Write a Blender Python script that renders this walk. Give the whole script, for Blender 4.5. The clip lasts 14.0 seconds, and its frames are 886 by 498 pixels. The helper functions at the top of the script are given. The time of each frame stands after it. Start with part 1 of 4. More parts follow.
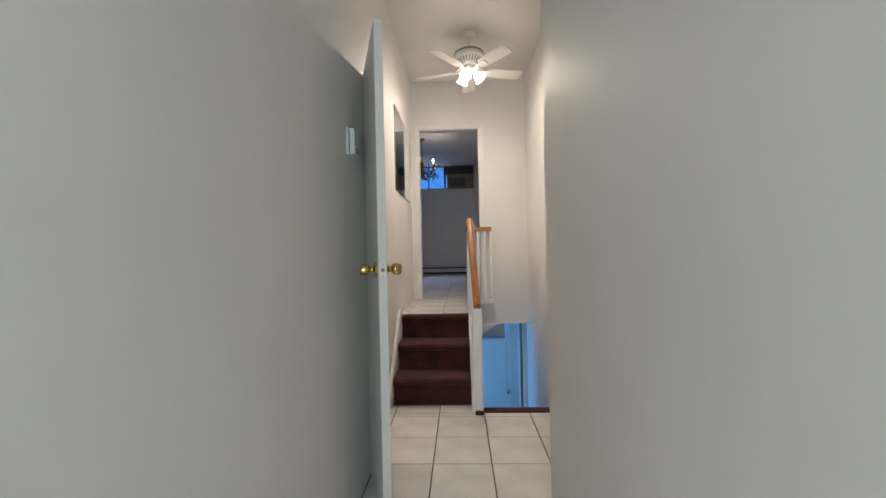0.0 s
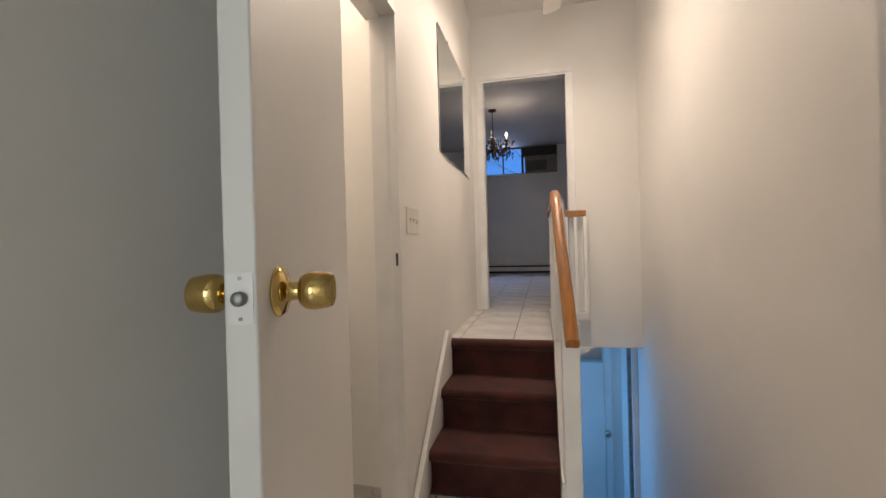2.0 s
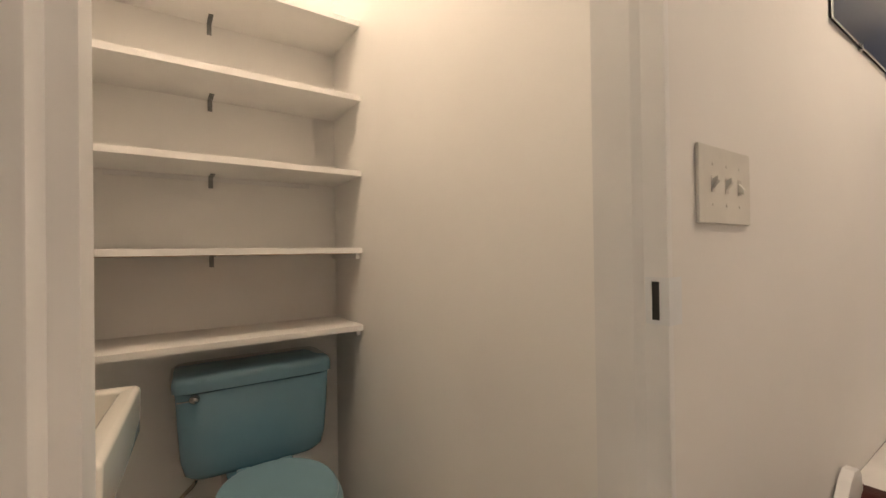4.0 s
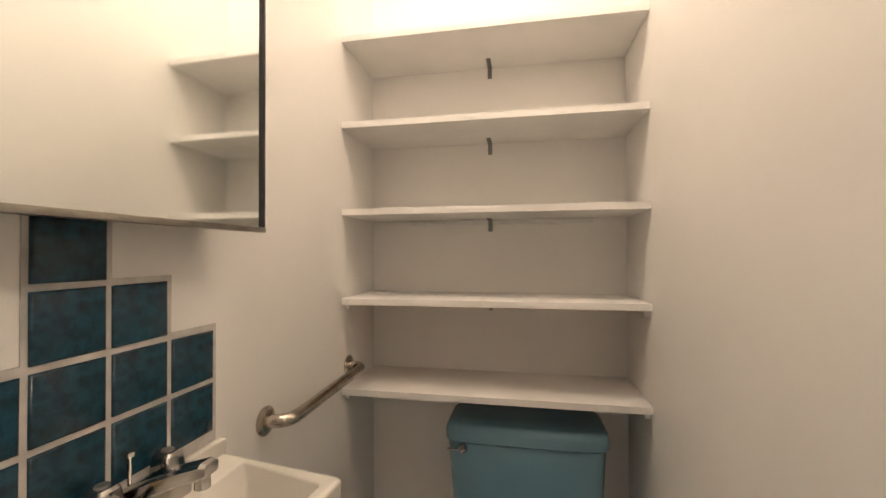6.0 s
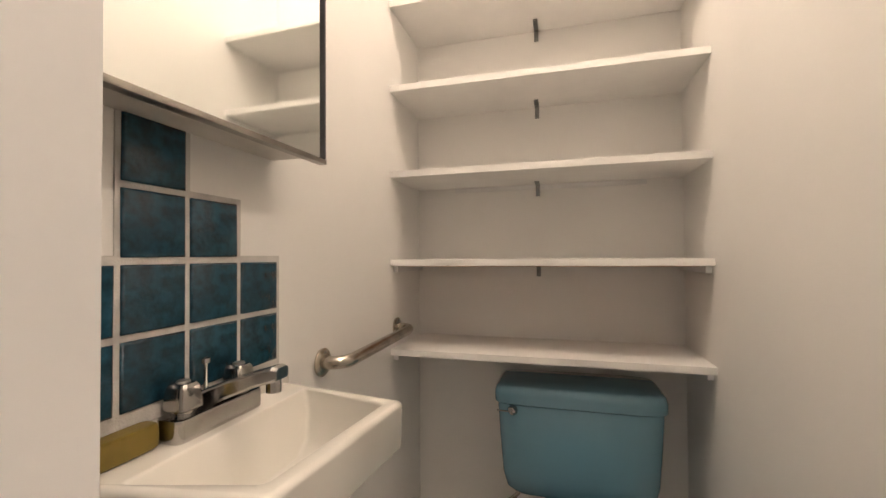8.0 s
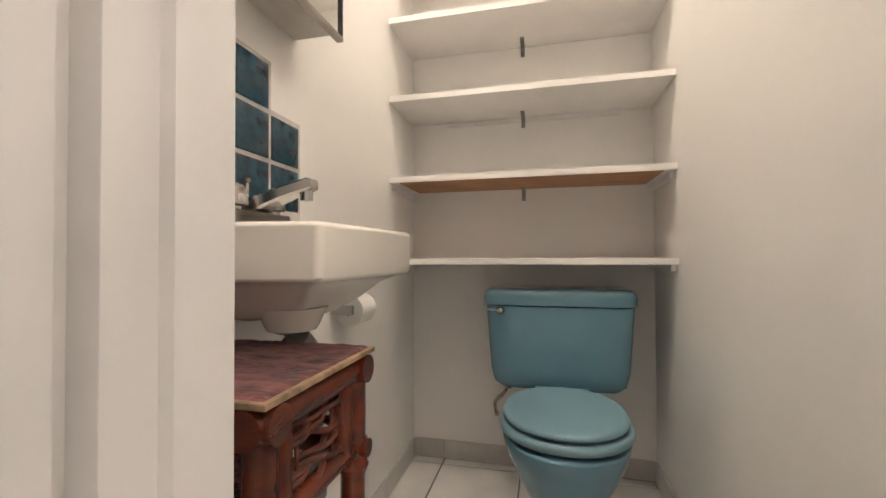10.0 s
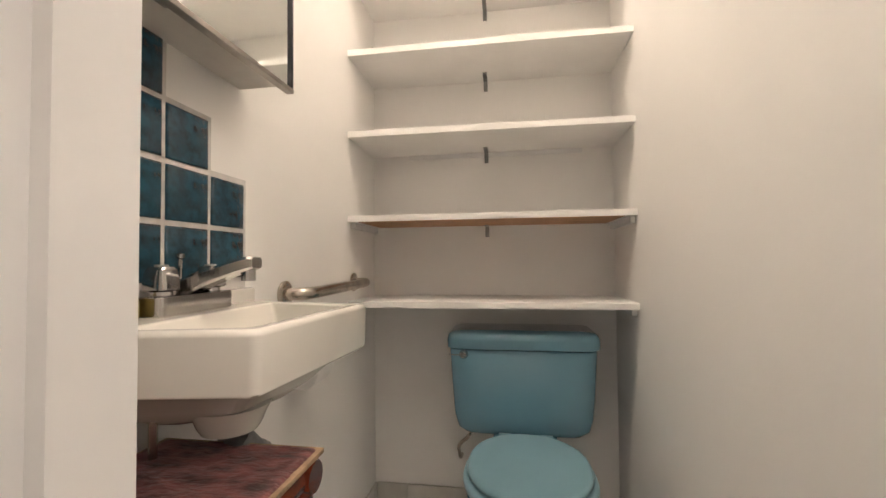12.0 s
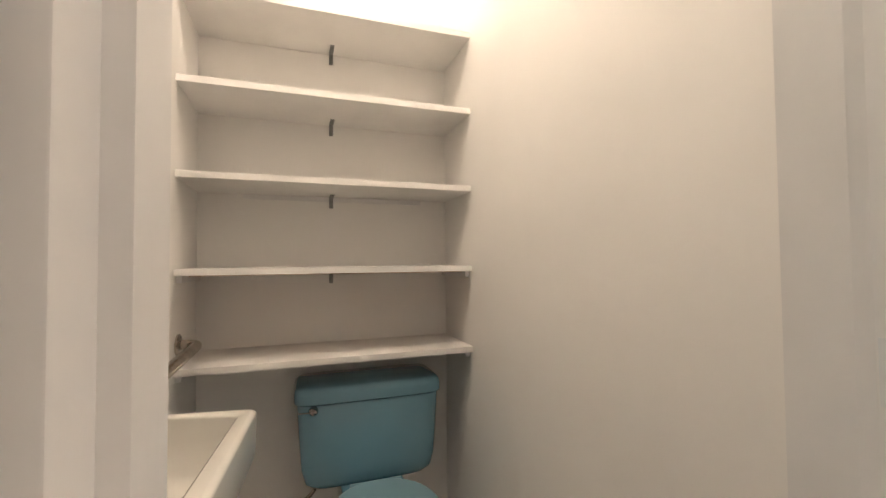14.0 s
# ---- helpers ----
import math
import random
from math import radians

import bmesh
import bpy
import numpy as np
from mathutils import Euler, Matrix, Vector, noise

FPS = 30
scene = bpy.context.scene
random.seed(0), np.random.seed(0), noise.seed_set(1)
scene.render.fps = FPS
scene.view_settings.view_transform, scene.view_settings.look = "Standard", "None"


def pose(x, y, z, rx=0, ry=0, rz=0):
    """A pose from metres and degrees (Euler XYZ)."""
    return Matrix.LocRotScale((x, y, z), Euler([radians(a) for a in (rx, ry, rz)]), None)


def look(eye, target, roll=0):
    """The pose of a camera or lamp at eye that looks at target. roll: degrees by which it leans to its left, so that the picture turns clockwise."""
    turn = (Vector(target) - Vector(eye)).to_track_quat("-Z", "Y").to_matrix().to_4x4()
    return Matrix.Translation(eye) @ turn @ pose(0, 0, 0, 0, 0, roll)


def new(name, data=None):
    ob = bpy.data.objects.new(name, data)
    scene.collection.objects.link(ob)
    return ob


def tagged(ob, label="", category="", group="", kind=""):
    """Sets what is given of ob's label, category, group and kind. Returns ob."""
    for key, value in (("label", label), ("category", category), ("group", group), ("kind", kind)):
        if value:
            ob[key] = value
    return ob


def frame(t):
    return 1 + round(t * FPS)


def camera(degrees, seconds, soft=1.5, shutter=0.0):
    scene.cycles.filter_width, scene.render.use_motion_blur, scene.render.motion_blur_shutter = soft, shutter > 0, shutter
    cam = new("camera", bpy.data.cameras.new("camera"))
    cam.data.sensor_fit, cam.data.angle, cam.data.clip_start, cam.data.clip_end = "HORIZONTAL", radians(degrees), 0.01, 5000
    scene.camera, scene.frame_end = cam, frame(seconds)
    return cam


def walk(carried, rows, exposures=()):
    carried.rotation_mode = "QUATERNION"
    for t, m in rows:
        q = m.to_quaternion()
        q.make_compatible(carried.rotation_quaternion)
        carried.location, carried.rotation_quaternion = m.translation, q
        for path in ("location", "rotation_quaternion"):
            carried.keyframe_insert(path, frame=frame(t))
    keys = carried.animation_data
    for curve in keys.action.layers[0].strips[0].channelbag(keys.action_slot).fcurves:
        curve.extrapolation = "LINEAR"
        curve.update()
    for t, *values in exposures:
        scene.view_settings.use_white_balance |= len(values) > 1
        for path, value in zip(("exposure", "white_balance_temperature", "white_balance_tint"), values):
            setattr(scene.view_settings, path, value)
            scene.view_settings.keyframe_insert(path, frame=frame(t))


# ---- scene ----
cam = camera(93.5, 14.0)
PATH = [
    (0, (0.089, 0.575, 1.17), (0.008, 2.573, 1.171), -1.2),
    (0.5, (0.096, 0.872, 1.148), (-0.004, 2.869, 1.151), -1.1),
    (1, (0.128, 1.19, 1.157), (-0.019, 3.184, 1.153), -0.9),
    (1.5, (0.129, 1.538, 1.147), (-0.139, 3.52, 1.141), -1.0),
    (2, (0.096, 1.838, 1.141), (-0.362, 3.784, 1.135), -1.5),
    (2.5, (0.062, 2.14, 1.148), (-0.634, 4.015, 1.147), -1.2),
    (3, (0.003, 2.434, 1.144), (-0.991, 4.17, 1.145), -1.3),
    (3.5, (-0.093, 2.685, 1.15), (-1.414, 4.187, 1.159), -1.3),
    (3.8, (-0.135, 2.831, 1.166), (-1.67, 4.112, 1.177), -0.8),
    (4, (-0.174, 2.903, 1.169), (-1.828, 4.028, 1.181), -0.8),
    (4.2, (-0.218, 2.982, 1.174), (-1.984, 3.921, 1.182), -0.9),
    (6.5, (-0.395, 3.2, 1.361), (-2.328, 2.688, 1.391), -0.0),
    (7, (-0.384, 3.193, 1.356), (-2.308, 2.647, 1.388), -0.1),
    (7.5, (-0.396, 3.19, 1.283), (-2.316, 2.629, 1.312), -0.2),
    (8, (-0.389, 3.151, 1.199), (-2.314, 2.61, 1.235), -0.4),
    (8.5, (-0.347, 3.135, 1.107), (-2.272, 2.595, 1.145), -0.4),
    (9, (-0.303, 3.129, 1.022), (-2.228, 2.59, 1.059), -0.5),
    (11.3, (-0.232, 3.177, 0.815), (-2.205, 2.852, 0.873), -0.2),
    (11.5, (-0.25, 3.173, 0.87), (-2.224, 2.858, 0.934), -0.4),
    (12, (-0.299, 3.153, 1.022), (-2.274, 2.847, 1.08), -0.5),
    (12.5, (-0.337, 3.113, 1.153), (-2.319, 2.849, 1.2), -0.6),
    (13, (-0.38, 3.07, 1.192), (-2.369, 2.869, 1.242), -0.7),
    (13.5, (-0.357, 3.013, 1.205), (-2.356, 3.073, 1.258), -0.6),
    (14, (-0.256, 2.946, 1.205), (-2.146, 3.599, 1.265), -0.5),
]
walk(cam, [(t, look(eye, target, roll)) for t, eye, target, roll in PATH],
     exposures=[(0, 0.10, 6280, 10), (1, 0.17, 6350, 10), (2, 0.12, 6750, 13), (3, 0.08, 6950, 13), (3.5, 0.04, 7000, 13), (4, 0.16, 7050, 13), (6.5, 0.22, 6750, 13), (8, 0.42, 6500, 13), (9, 0.68, 6300, 11), (11.5, 0.82, 6100, 11), (12.5, 0.58, 6350, 11), (14, 0.4, 6450, 11)])

# ---------------------------------------------------------------- world and lights
world = bpy.data.worlds.new("sky")
scene.world = world
world.use_nodes = True
wn = world.node_tree.nodes
sky = wn.new("ShaderNodeTexSky")
sky.sky_type, sky.sun_disc = "NISHITA", False
sky.sun_elevation, sky.sun_rotation = radians(20), radians(200)
world.node_tree.links.new(sky.outputs[0], wn["Background"].inputs[0])
wn["Background"].inputs[1].default_value = 0.10

WARM = (1.0, 0.85, 0.70)
BLUE = (0.08, 0.42, 1.0)


def lamp(name, kind, m, power, color, size=0.05, size_y=None):
    data = bpy.data.lights.new(name, kind)
    data.energy, data.color = power, color
    if kind == "AREA":
        data.shape, data.size, data.size_y = "RECTANGLE", size, size_y or size
    else:
        data.shadow_soft_size = size
    ob = new(name, data)
    ob.matrix_world = m
    return ob


FAN = Vector((0.210, 4.40, 2.80))
for a in (250, 10, 130):
    d = Vector((math.cos(radians(a)), math.sin(radians(a)), 0))
    at = FAN + d * 0.115 + Vector((0, 0, -0.115))
    bulb = lamp("fan_bulb", "SPOT", look(at, at + d * 0.34 + Vector((0, 0, -0.93))), {250: 27.0, 10: 11.0, 130: 18.0}[a], WARM, 0.06)
    bulb.data.spot_size, bulb.data.spot_blend = radians(170), 0.85
    lamp("fan_shade_glow", "POINT", Matrix.Translation(at), 1.7, WARM, 0.05)
CLOSET_LAMP = Vector((-1.13, 3.00, 3.14))
lamp("closet_bulb", "POINT", Matrix.Translation(CLOSET_LAMP - Vector((0, 0, 0.115))), 21.0, (1.0, 0.86, 0.71), 0.05)
lamp("chandelier_glow", "POINT", Matrix.Translation((-0.321, 7.71, 2.73)), 3.0, WARM, 0.02)
lamp("upper_window_daylight", "AREA", look((-0.70, 11.3, 4.0), (-0.70, 9.6, 2.2)), 230, (0.45, 0.60, 1.0), 1.2, 0.9)
lamp("lower_window_daylight", "AREA", look((-0.65, 6.00, -0.55), (0.8, 6.0, -0.6)), 11.5, BLUE, 0.7, 1.1)
# Unseen source behind the start; the passage walls show its light.
lamp("entry_daylight", "AREA", look((0.03, -1.25, 1.35), (0.03, 3.0, 1.3)), 21.0, (0.80, 0.95, 1.0), 0.6, 1.9)


# ---------------------------------------------------------------- materials
def material(name, color, rough=0.5, metal=0.0, vary=0.06, scale=3.0, bump=0.05, grain=120.0, stretch=(1, 1, 1),
             coat=0.0, dirt=None, island=0.0, sheen=0.0):
    """A surface with two scales of variation: broad tone (scale) and fine grain (grain, bump)."""
    m = bpy.data.materials.new(name)
    m.use_nodes = True
    n, l = m.node_tree.nodes, m.node_tree.links
    b = n["Principled BSDF"]
    b.inputs["Metallic"].default_value = metal
    b.inputs["Coat Weight"].default_value = coat
    b.inputs["Sheen Weight"].default_value = sheen
    co = n.new("ShaderNodeTexCoord")
    mp = n.new("ShaderNodeMapping")
    mp.inputs["Scale"].default_value = stretch
    l.new(co.outputs["Object"], mp.inputs["Vector"])
    big = n.new("ShaderNodeTexNoise")
    big.inputs["Scale"].default_value, big.inputs["Detail"].default_value = scale, 6
    l.new(mp.outputs[0], big.inputs["Vector"])
    ramp = n.new("ShaderNodeValToRGB")
    lo = dirt or tuple(c * (1 - vary * 1.5) for c in color)
    hi = tuple(min(1, c * (1 + vary)) for c in color)
    ramp.color_ramp.elements[0].position, ramp.color_ramp.elements[1].position = 0.32, 0.62
    ramp.color_ramp.elements[0].color, ramp.color_ramp.elements[1].color = (*lo, 1), (*hi, 1)
    l.new(big.outputs[0], ramp.inputs[0])
    colour = ramp.outputs[0]
    if island:
        info = n.new("ShaderNodeObjectInfo")
        mul = n.new("ShaderNodeMapRange")
        mul.inputs[3].default_value, mul.inputs[4].default_value = 1 - island, 1 + island
        l.new(info.outputs["Random"], mul.inputs[0])
        hsv = n.new("ShaderNodeHueSaturation")
        l.new(mul.outputs[0], hsv.inputs["Value"])
        l.new(colour, hsv.inputs["Color"])
        colour = hsv.outputs[0]
    l.new(colour, b.inputs["Base Color"])
    fine = n.new("ShaderNodeTexNoise")
    fine.inputs["Scale"].default_value, fine.inputs["Detail"].default_value = grain, 4
    l.new(mp.outputs[0], fine.inputs["Vector"])
    rr = n.new("ShaderNodeMapRange")
    rr.inputs[3].default_value, rr.inputs[4].default_value = max(0.02, rough - 0.06), min(1, rough + 0.06)
    l.new(big.outputs[0], rr.inputs[0])
    l.new(rr.outputs[0], b.inputs["Roughness"])
    if bump:
        bp = n.new("ShaderNodeBump")
        bp.inputs["Strength"].default_value, bp.inputs["Distance"].default_value = bump, 0.004
        l.new(fine.outputs[0], bp.inputs["Height"])
        l.new(bp.outputs[0], b.inputs["Normal"])
    return m


def glow(name, color, strength):
    m = bpy.data.materials.new(name)
    m.use_nodes = True
    b = m.node_tree.nodes["Principled BSDF"]
    b.inputs["Base Color"].default_value = (0.9, 0.88, 0.84, 1)
    b.inputs["Emission Color"].default_value = (*color, 1)
    b.inputs["Emission Strength"].default_value = strength
    return m


PAINT = material("wall_paint", (0.81, 0.785, 0.755), 0.54, vary=0.025, scale=1.3, bump=0.10, grain=70)
PAINT_CLOSET = material("closet_paint", (0.91, 0.885, 0.85), 0.5, vary=0.02, scale=1.5, bump=0.10, grain=80)
CEILING = material("ceiling_paint", (0.76, 0.735, 0.71), 0.8, vary=0.03, scale=1.2, bump=0.15, grain=60)
TRIM = material("trim_gloss_paint", (0.83, 0.815, 0.80), 0.33, vary=0.04, scale=4, bump=0.10, grain=40)
SHELF = material("shelf_paint", (0.89, 0.865, 0.83), 0.55, vary=0.03, scale=5, bump=0.08, grain=60)
DOOR = material("door_paint", (0.76, 0.74, 0.71), 0.45, vary=0.025, scale=2, bump=0.06, grain=90)
TILE = material("floor_tile_glaze", (0.70, 0.675, 0.645), 0.24, vary=0.07, scale=4.5, bump=0.02, grain=30, island=0.04)
GROUT = material("dark_grout", (0.10, 0.092, 0.088), 0.9, vary=0.2, scale=20, bump=0.4, grain=300)
PALE_GROUT = material("pale_grout", (0.60, 0.575, 0.54), 0.85, vary=0.1, scale=25, bump=0.4, grain=300)
BASE_TILE = material("skirting_tile_glaze", (0.60, 0.57, 0.53), 0.3, vary=0.08, scale=7, bump=0.03, grain=40, island=0.05)
CARPET = material("stair_carpet", (0.072, 0.016, 0.011), 0.95, vary=0.25, scale=9, bump=0.9, grain=420, sheen=0.08)
BLUE_TILE = material("blue_wall_tile", (0.0105, 0.046, 0.072), 0.18, vary=0.45, scale=60, bump=0.25, grain=90, island=0.14, dirt=(0.006, 0.028, 0.045))
TEAL = material("teal_porcelain", (0.145, 0.29, 0.375), 0.13, vary=0.04, scale=3, bump=0.02, grain=15, coat=0.5)
TEAL_SEAT = material("teal_seat_plastic", (0.195, 0.33, 0.390), 0.32, vary=0.04, scale=4, bump=0.02, grain=20)
PORCELAIN = material("cream_porcelain", (0.80, 0.765, 0.70), 0.12, vary=0.03, scale=4, bump=0.02, grain=15, coat=0.4)
CHROME = material("chrome", (0.50, 0.485, 0.47), 0.12, metal=1.0, vary=0.10, scale=12, bump=0.03, grain=90)
STEEL = material("worn_steel", (0.47, 0.42, 0.36), 0.24, metal=1.0, vary=0.2, scale=18, bump=0.08, grain=140)
DULL = material("zinc_bracket", (0.28, 0.28, 0.27), 0.45, metal=0.8, vary=0.2, scale=30, bump=0.1, grain=200)
BRASS = material("polished_brass", (0.58, 0.41, 0.15), 0.07, metal=1.0, vary=0.12, scale=14, bump=0.03, grain=80)
BRONZE = material("dark_bronze", (0.20, 0.13, 0.075), 0.25, metal=0.9, vary=0.3, scale=25, bump=0.1, grain=120)
RAIL = material("varnished_oak", (0.37, 0.138, 0.024), 0.33, vary=0.16, scale=9, bump=0.12, grain=40, stretch=(9, 1.2, 1.2), coat=0.15)
BARE_WOOD = material("bare_pine", (0.46, 0.24, 0.12), 0.6, vary=0.2, scale=6, bump=0.2, grain=60, stretch=(8, 1, 1))
RATTAN = material("red_lacquered_cane", (0.120, 0.024, 0.010), 0.24, vary=0.32, scale=9, bump=0.2, grain=70, stretch=(1, 1, 3), coat=0.4)
CANE = material("dark_woven_cane", (0.10, 0.028, 0.014), 0.4, vary=0.5, scale=30, bump=0.3, grain=120)
BRAID = material("tan_braid", (0.30, 0.205, 0.12), 0.7, vary=0.3, scale=40, bump=0.5, grain=260)
PLUSH = material("burgundy_plush", (0.135, 0.045, 0.042), 0.85, vary=0.5, scale=42, bump=1.0, grain=150, dirt=(0.022, 0.005, 0.006), stretch=(1, 0.45, 1), sheen=0.12)
PLASTIC = material("ivory_plastic", (0.72, 0.69, 0.63), 0.35, vary=0.04, scale=12, bump=0.02, grain=60)
WHITE_PLASTIC = material("white_plastic", (0.78, 0.79, 0.80), 0.35, vary=0.03, scale=10, bump=0.02, grain=60)
# Near-black that paints the shade in holes, slots and gaps; also the mirror backing.
BLACK = material("black_recess", (0.012, 0.011, 0.010), 0.6, vary=0.2, scale=20, bump=0.1, grain=90)
MIRROR = material("mirror_silver", (0.86, 0.88, 0.86), 0.02, metal=1.0, vary=0.01, scale=3, bump=0.0)
FRAME_METAL = material("brushed_frame", (0.34, 0.31, 0.28), 0.3, metal=1.0, vary=0.1, scale=30, bump=0.05, grain=160)
CABINET = material("cabinet_enamel", (0.62, 0.58, 0.53), 0.4, vary=0.08, scale=9, bump=0.03, grain=60)
SOAP = material("olive_soap", (0.18, 0.125, 0.018), 0.4, vary=0.15, scale=18, bump=0.1, grain=60)
PAPER = material("tissue_paper", (0.82, 0.80, 0.77), 0.95, vary=0.03, scale=15, bump=0.4, grain=200)
FAN_PAINT = material("fan_enamel", (0.74, 0.71, 0.66), 0.35, vary=0.05, scale=8, bump=0.03, grain=60)
# Darker copy of the fan enamel, for the shaded top of the motor.
FAN_SHADED = material("fan_shaded_enamel", (0.20, 0.195, 0.185), 0.4, vary=0.08, scale=10, bump=0.03, grain=60)
AC_PLASTIC = material("air_conditioner_plastic", (0.20, 0.17, 0.145), 0.5, vary=0.1, scale=8, bump=0.05, grain=90)
AC_DARK = material("dark_grille", (0.05, 0.042, 0.038), 0.6, vary=0.2, scale=20, bump=0.1, grain=90)
WIN_FRAME = material("dark_window_metal", (0.06, 0.06, 0.065), 0.4, metal=0.6, vary=0.15, scale=20, bump=0.05, grain=90)
BARK = material("bark", (0.22, 0.21, 0.20), 0.9, vary=0.3, scale=20, bump=0.5, grain=90)
LIT_GLASS = glow("lit_frosted_glass", (1.0, 0.91, 0.80), 5.0)
LIT_BULB = glow("lit_candle_bulb", (1.0, 0.86, 0.66), 14.0)
LIT_DOME = glow("lit_globe_bulb", (1.0, 0.86, 0.68), 6.0)
GLASS = bpy.data.materials.new("window_glass")
GLASS.use_nodes = True
_g = GLASS.node_tree.nodes["Principled BSDF"]
_g.inputs["Transmission Weight"].default_value, _g.inputs["Roughness"].default_value, _g.inputs["IOR"].default_value = 1.0, 0.03, 1.1
GROUND = material("bare_ground", (0.12, 0.11, 0.09), 0.9, vary=0.3, scale=2, bump=0.4, grain=30)
SILL = material("tan_stone", (0.36, 0.31, 0.25), 0.45, vary=0.15, scale=9, bump=0.05, grain=60)
SKY_BLUE = glow("evening_sky", (0.045, 0.29, 0.95), 1.0)
SKY_BLUE.node_tree.nodes["Principled BSDF"].inputs["Base Color"].default_value = (0.02, 0.05, 0.1, 1)
CANDLE = material("candle_sleeve", (0.72, 0.66, 0.55), 0.5, vary=0.08, scale=20, bump=0.05, grain=60)
CRYSTAL = material("smoked_drop", (0.25, 0.2, 0.15), 0.08, metal=0.7, vary=0.3, scale=40, bump=0.0)


# ---------------------------------------------------------------- mesh helpers
def box(bm, x0, x1, y0, y1, z0, z1, bevel=0.0):
    v = [bm.verts.new((x, y, z)) for z in (z0, z1) for x, y in ((x0, y0), (x1, y0), (x1, y1), (x0, y1))]
    fs = [bm.faces.new([v[i] for i in q]) for q in ((3, 2, 1, 0), (4, 5, 6, 7), (0, 1, 5, 4), (1, 2, 6, 5), (2, 3, 7, 6), (3, 0, 4, 7))]
    if bevel:
        edges = list({e for f in fs for e in f.edges})
        bmesh.ops.bevel(bm, geom=edges, offset=bevel, segments=2, affect="EDGES", profile=0.6)


def prism(bm, outline, axis, a0, a1, bevel=0.0):
    """An outline of (u, v) pushed along an axis: x takes (y, z), y takes (x, z), z takes (x, y)."""
    place = {"x": lambda u, v, a: (a, u, v), "y": lambda u, v, a: (u, a, v), "z": lambda u, v, a: (u, v, a)}[axis]
    lo = [bm.verts.new(place(u, v, a0)) for u, v in outline]
    hi = [bm.verts.new(place(u, v, a1)) for u, v in outline]
    fs = [bm.faces.new(lo[::-1]), bm.faces.new(hi)]
    k = len(outline)
    fs += [bm.faces.new((lo[i], lo[(i + 1) % k], hi[(i + 1) % k], hi[i])) for i in range(k)]
    bmesh.ops.recalc_face_normals(bm, faces=fs)
    if bevel:
        edges = list({e for f in fs for e in f.edges})
        bmesh.ops.bevel(bm, geom=edges, offset=bevel, segments=2, affect="EDGES", profile=0.6)


def loft(bm, rings, cap0=True, cap1=True, closed=True):
    vs = [[bm.verts.new(p) for p in r] for r in rings]
    k = len(rings[0])
    fs = []
    for a, b in zip(vs, vs[1:]):
        for i in range(k if closed else k - 1):
            fs.append(bm.faces.new((a[i], a[(i + 1) % k], b[(i + 1) % k], b[i])))
    if cap0:
        fs.append(bm.faces.new(vs[0][::-1]))
    if cap1:
        fs.append(bm.faces.new(vs[-1]))
    bmesh.ops.recalc_face_normals(bm, faces=fs)


def frame_of(d):
    d = Vector(d).normalized()
    up = Vector((0, 0, 1)) if abs(d.z) < 0.95 else Vector((1, 0, 0))
    s = d.cross(up).normalized()
    return s, s.cross(d).normalized()


def tube(bm, pts, radius, seg=12, taper=None, flat=1.0):
    """A round bar along points; taper: a radius for each; flat squeezes it in its second direction."""
    pts = [Vector(p) for p in pts]
    rings = []
    for i, p in enumerate(pts):
        d = (pts[min(i + 1, len(pts) - 1)] - pts[max(i - 1, 0)])
        s, u = frame_of(d)
        r = taper[i] if taper else radius
        rings.append([p + s * r * math.cos(2 * math.pi * j / seg) + u * r * flat * math.sin(2 * math.pi * j / seg) for j in range(seg)])
    loft(bm, rings)


def bend(pts, r, steps=6):
    """Points with their inner corners rounded by r."""
    pts = [Vector(p) for p in pts]
    out = [pts[0]]
    for a, b, c in zip(pts, pts[1:], pts[2:]):
        p, q = b + (a - b).normalized() * r, b + (c - b).normalized() * r
        for i in range(steps + 1):
            t = i / steps
            out.append((1 - t) ** 2 * p + 2 * t * (1 - t) * b + t * t * q)
    return out + [pts[-1]]


def lathe(bm, profile, m=Matrix(), seg=24):
    rings = [[m @ Vector((r * math.cos(2 * math.pi * j / seg), r * math.sin(2 * math.pi * j / seg), z)) for j in range(seg)] for r, z in profile]
    loft(bm, rings)


def oval(cx, cy, rx, ry, z, k=32, power=2.0, egg=0.0):
    """A ring like a superellipse; egg makes the +x end longer than the -x end."""
    out = []
    for i in range(k):
        a = 2 * math.pi * i / k
        c, s = math.cos(a), math.sin(a)
        x = math.copysign(abs(c) ** (2 / power), c) * rx * (1 + egg * (1 if c > 0 else 0))
        out.append(Vector((cx + x, cy + math.copysign(abs(s) ** (2 / power), s) * ry, z)))
    return out


FINE = {"tile", "vent", "drop", "leaf_ornament", "woven_cane", "screw", "carpet_runner"}


def part(name, bm, mat, parent=None, label="", smooth=True, angle=35):
    me = bpy.data.meshes.new(name)
    bm.to_mesh(me)
    bm.free()
    me.materials.append(mat)
    if smooth:
        me.polygons.foreach_set("use_smooth", [True] * len(me.polygons))
        me.set_sharp_from_angle(angle=radians(angle))
    ob = new(name, me)
    if smooth and name not in FINE:
        ob.modifiers.new("even_normals", "WEIGHTED_NORMAL").keep_sharp = True
    if parent:
        ob.parent = parent
        ob.matrix_parent_inverse = parent.matrix_basis.inverted()
    if label:
        ob["label"] = label
    return ob


def thing(name, at, label, category, group="", kind=""):
    ob = new(name)
    ob.empty_display_size = 0.05
    ob.matrix_basis = Matrix.Translation(at)
    return tagged(ob, label, category, group, kind)


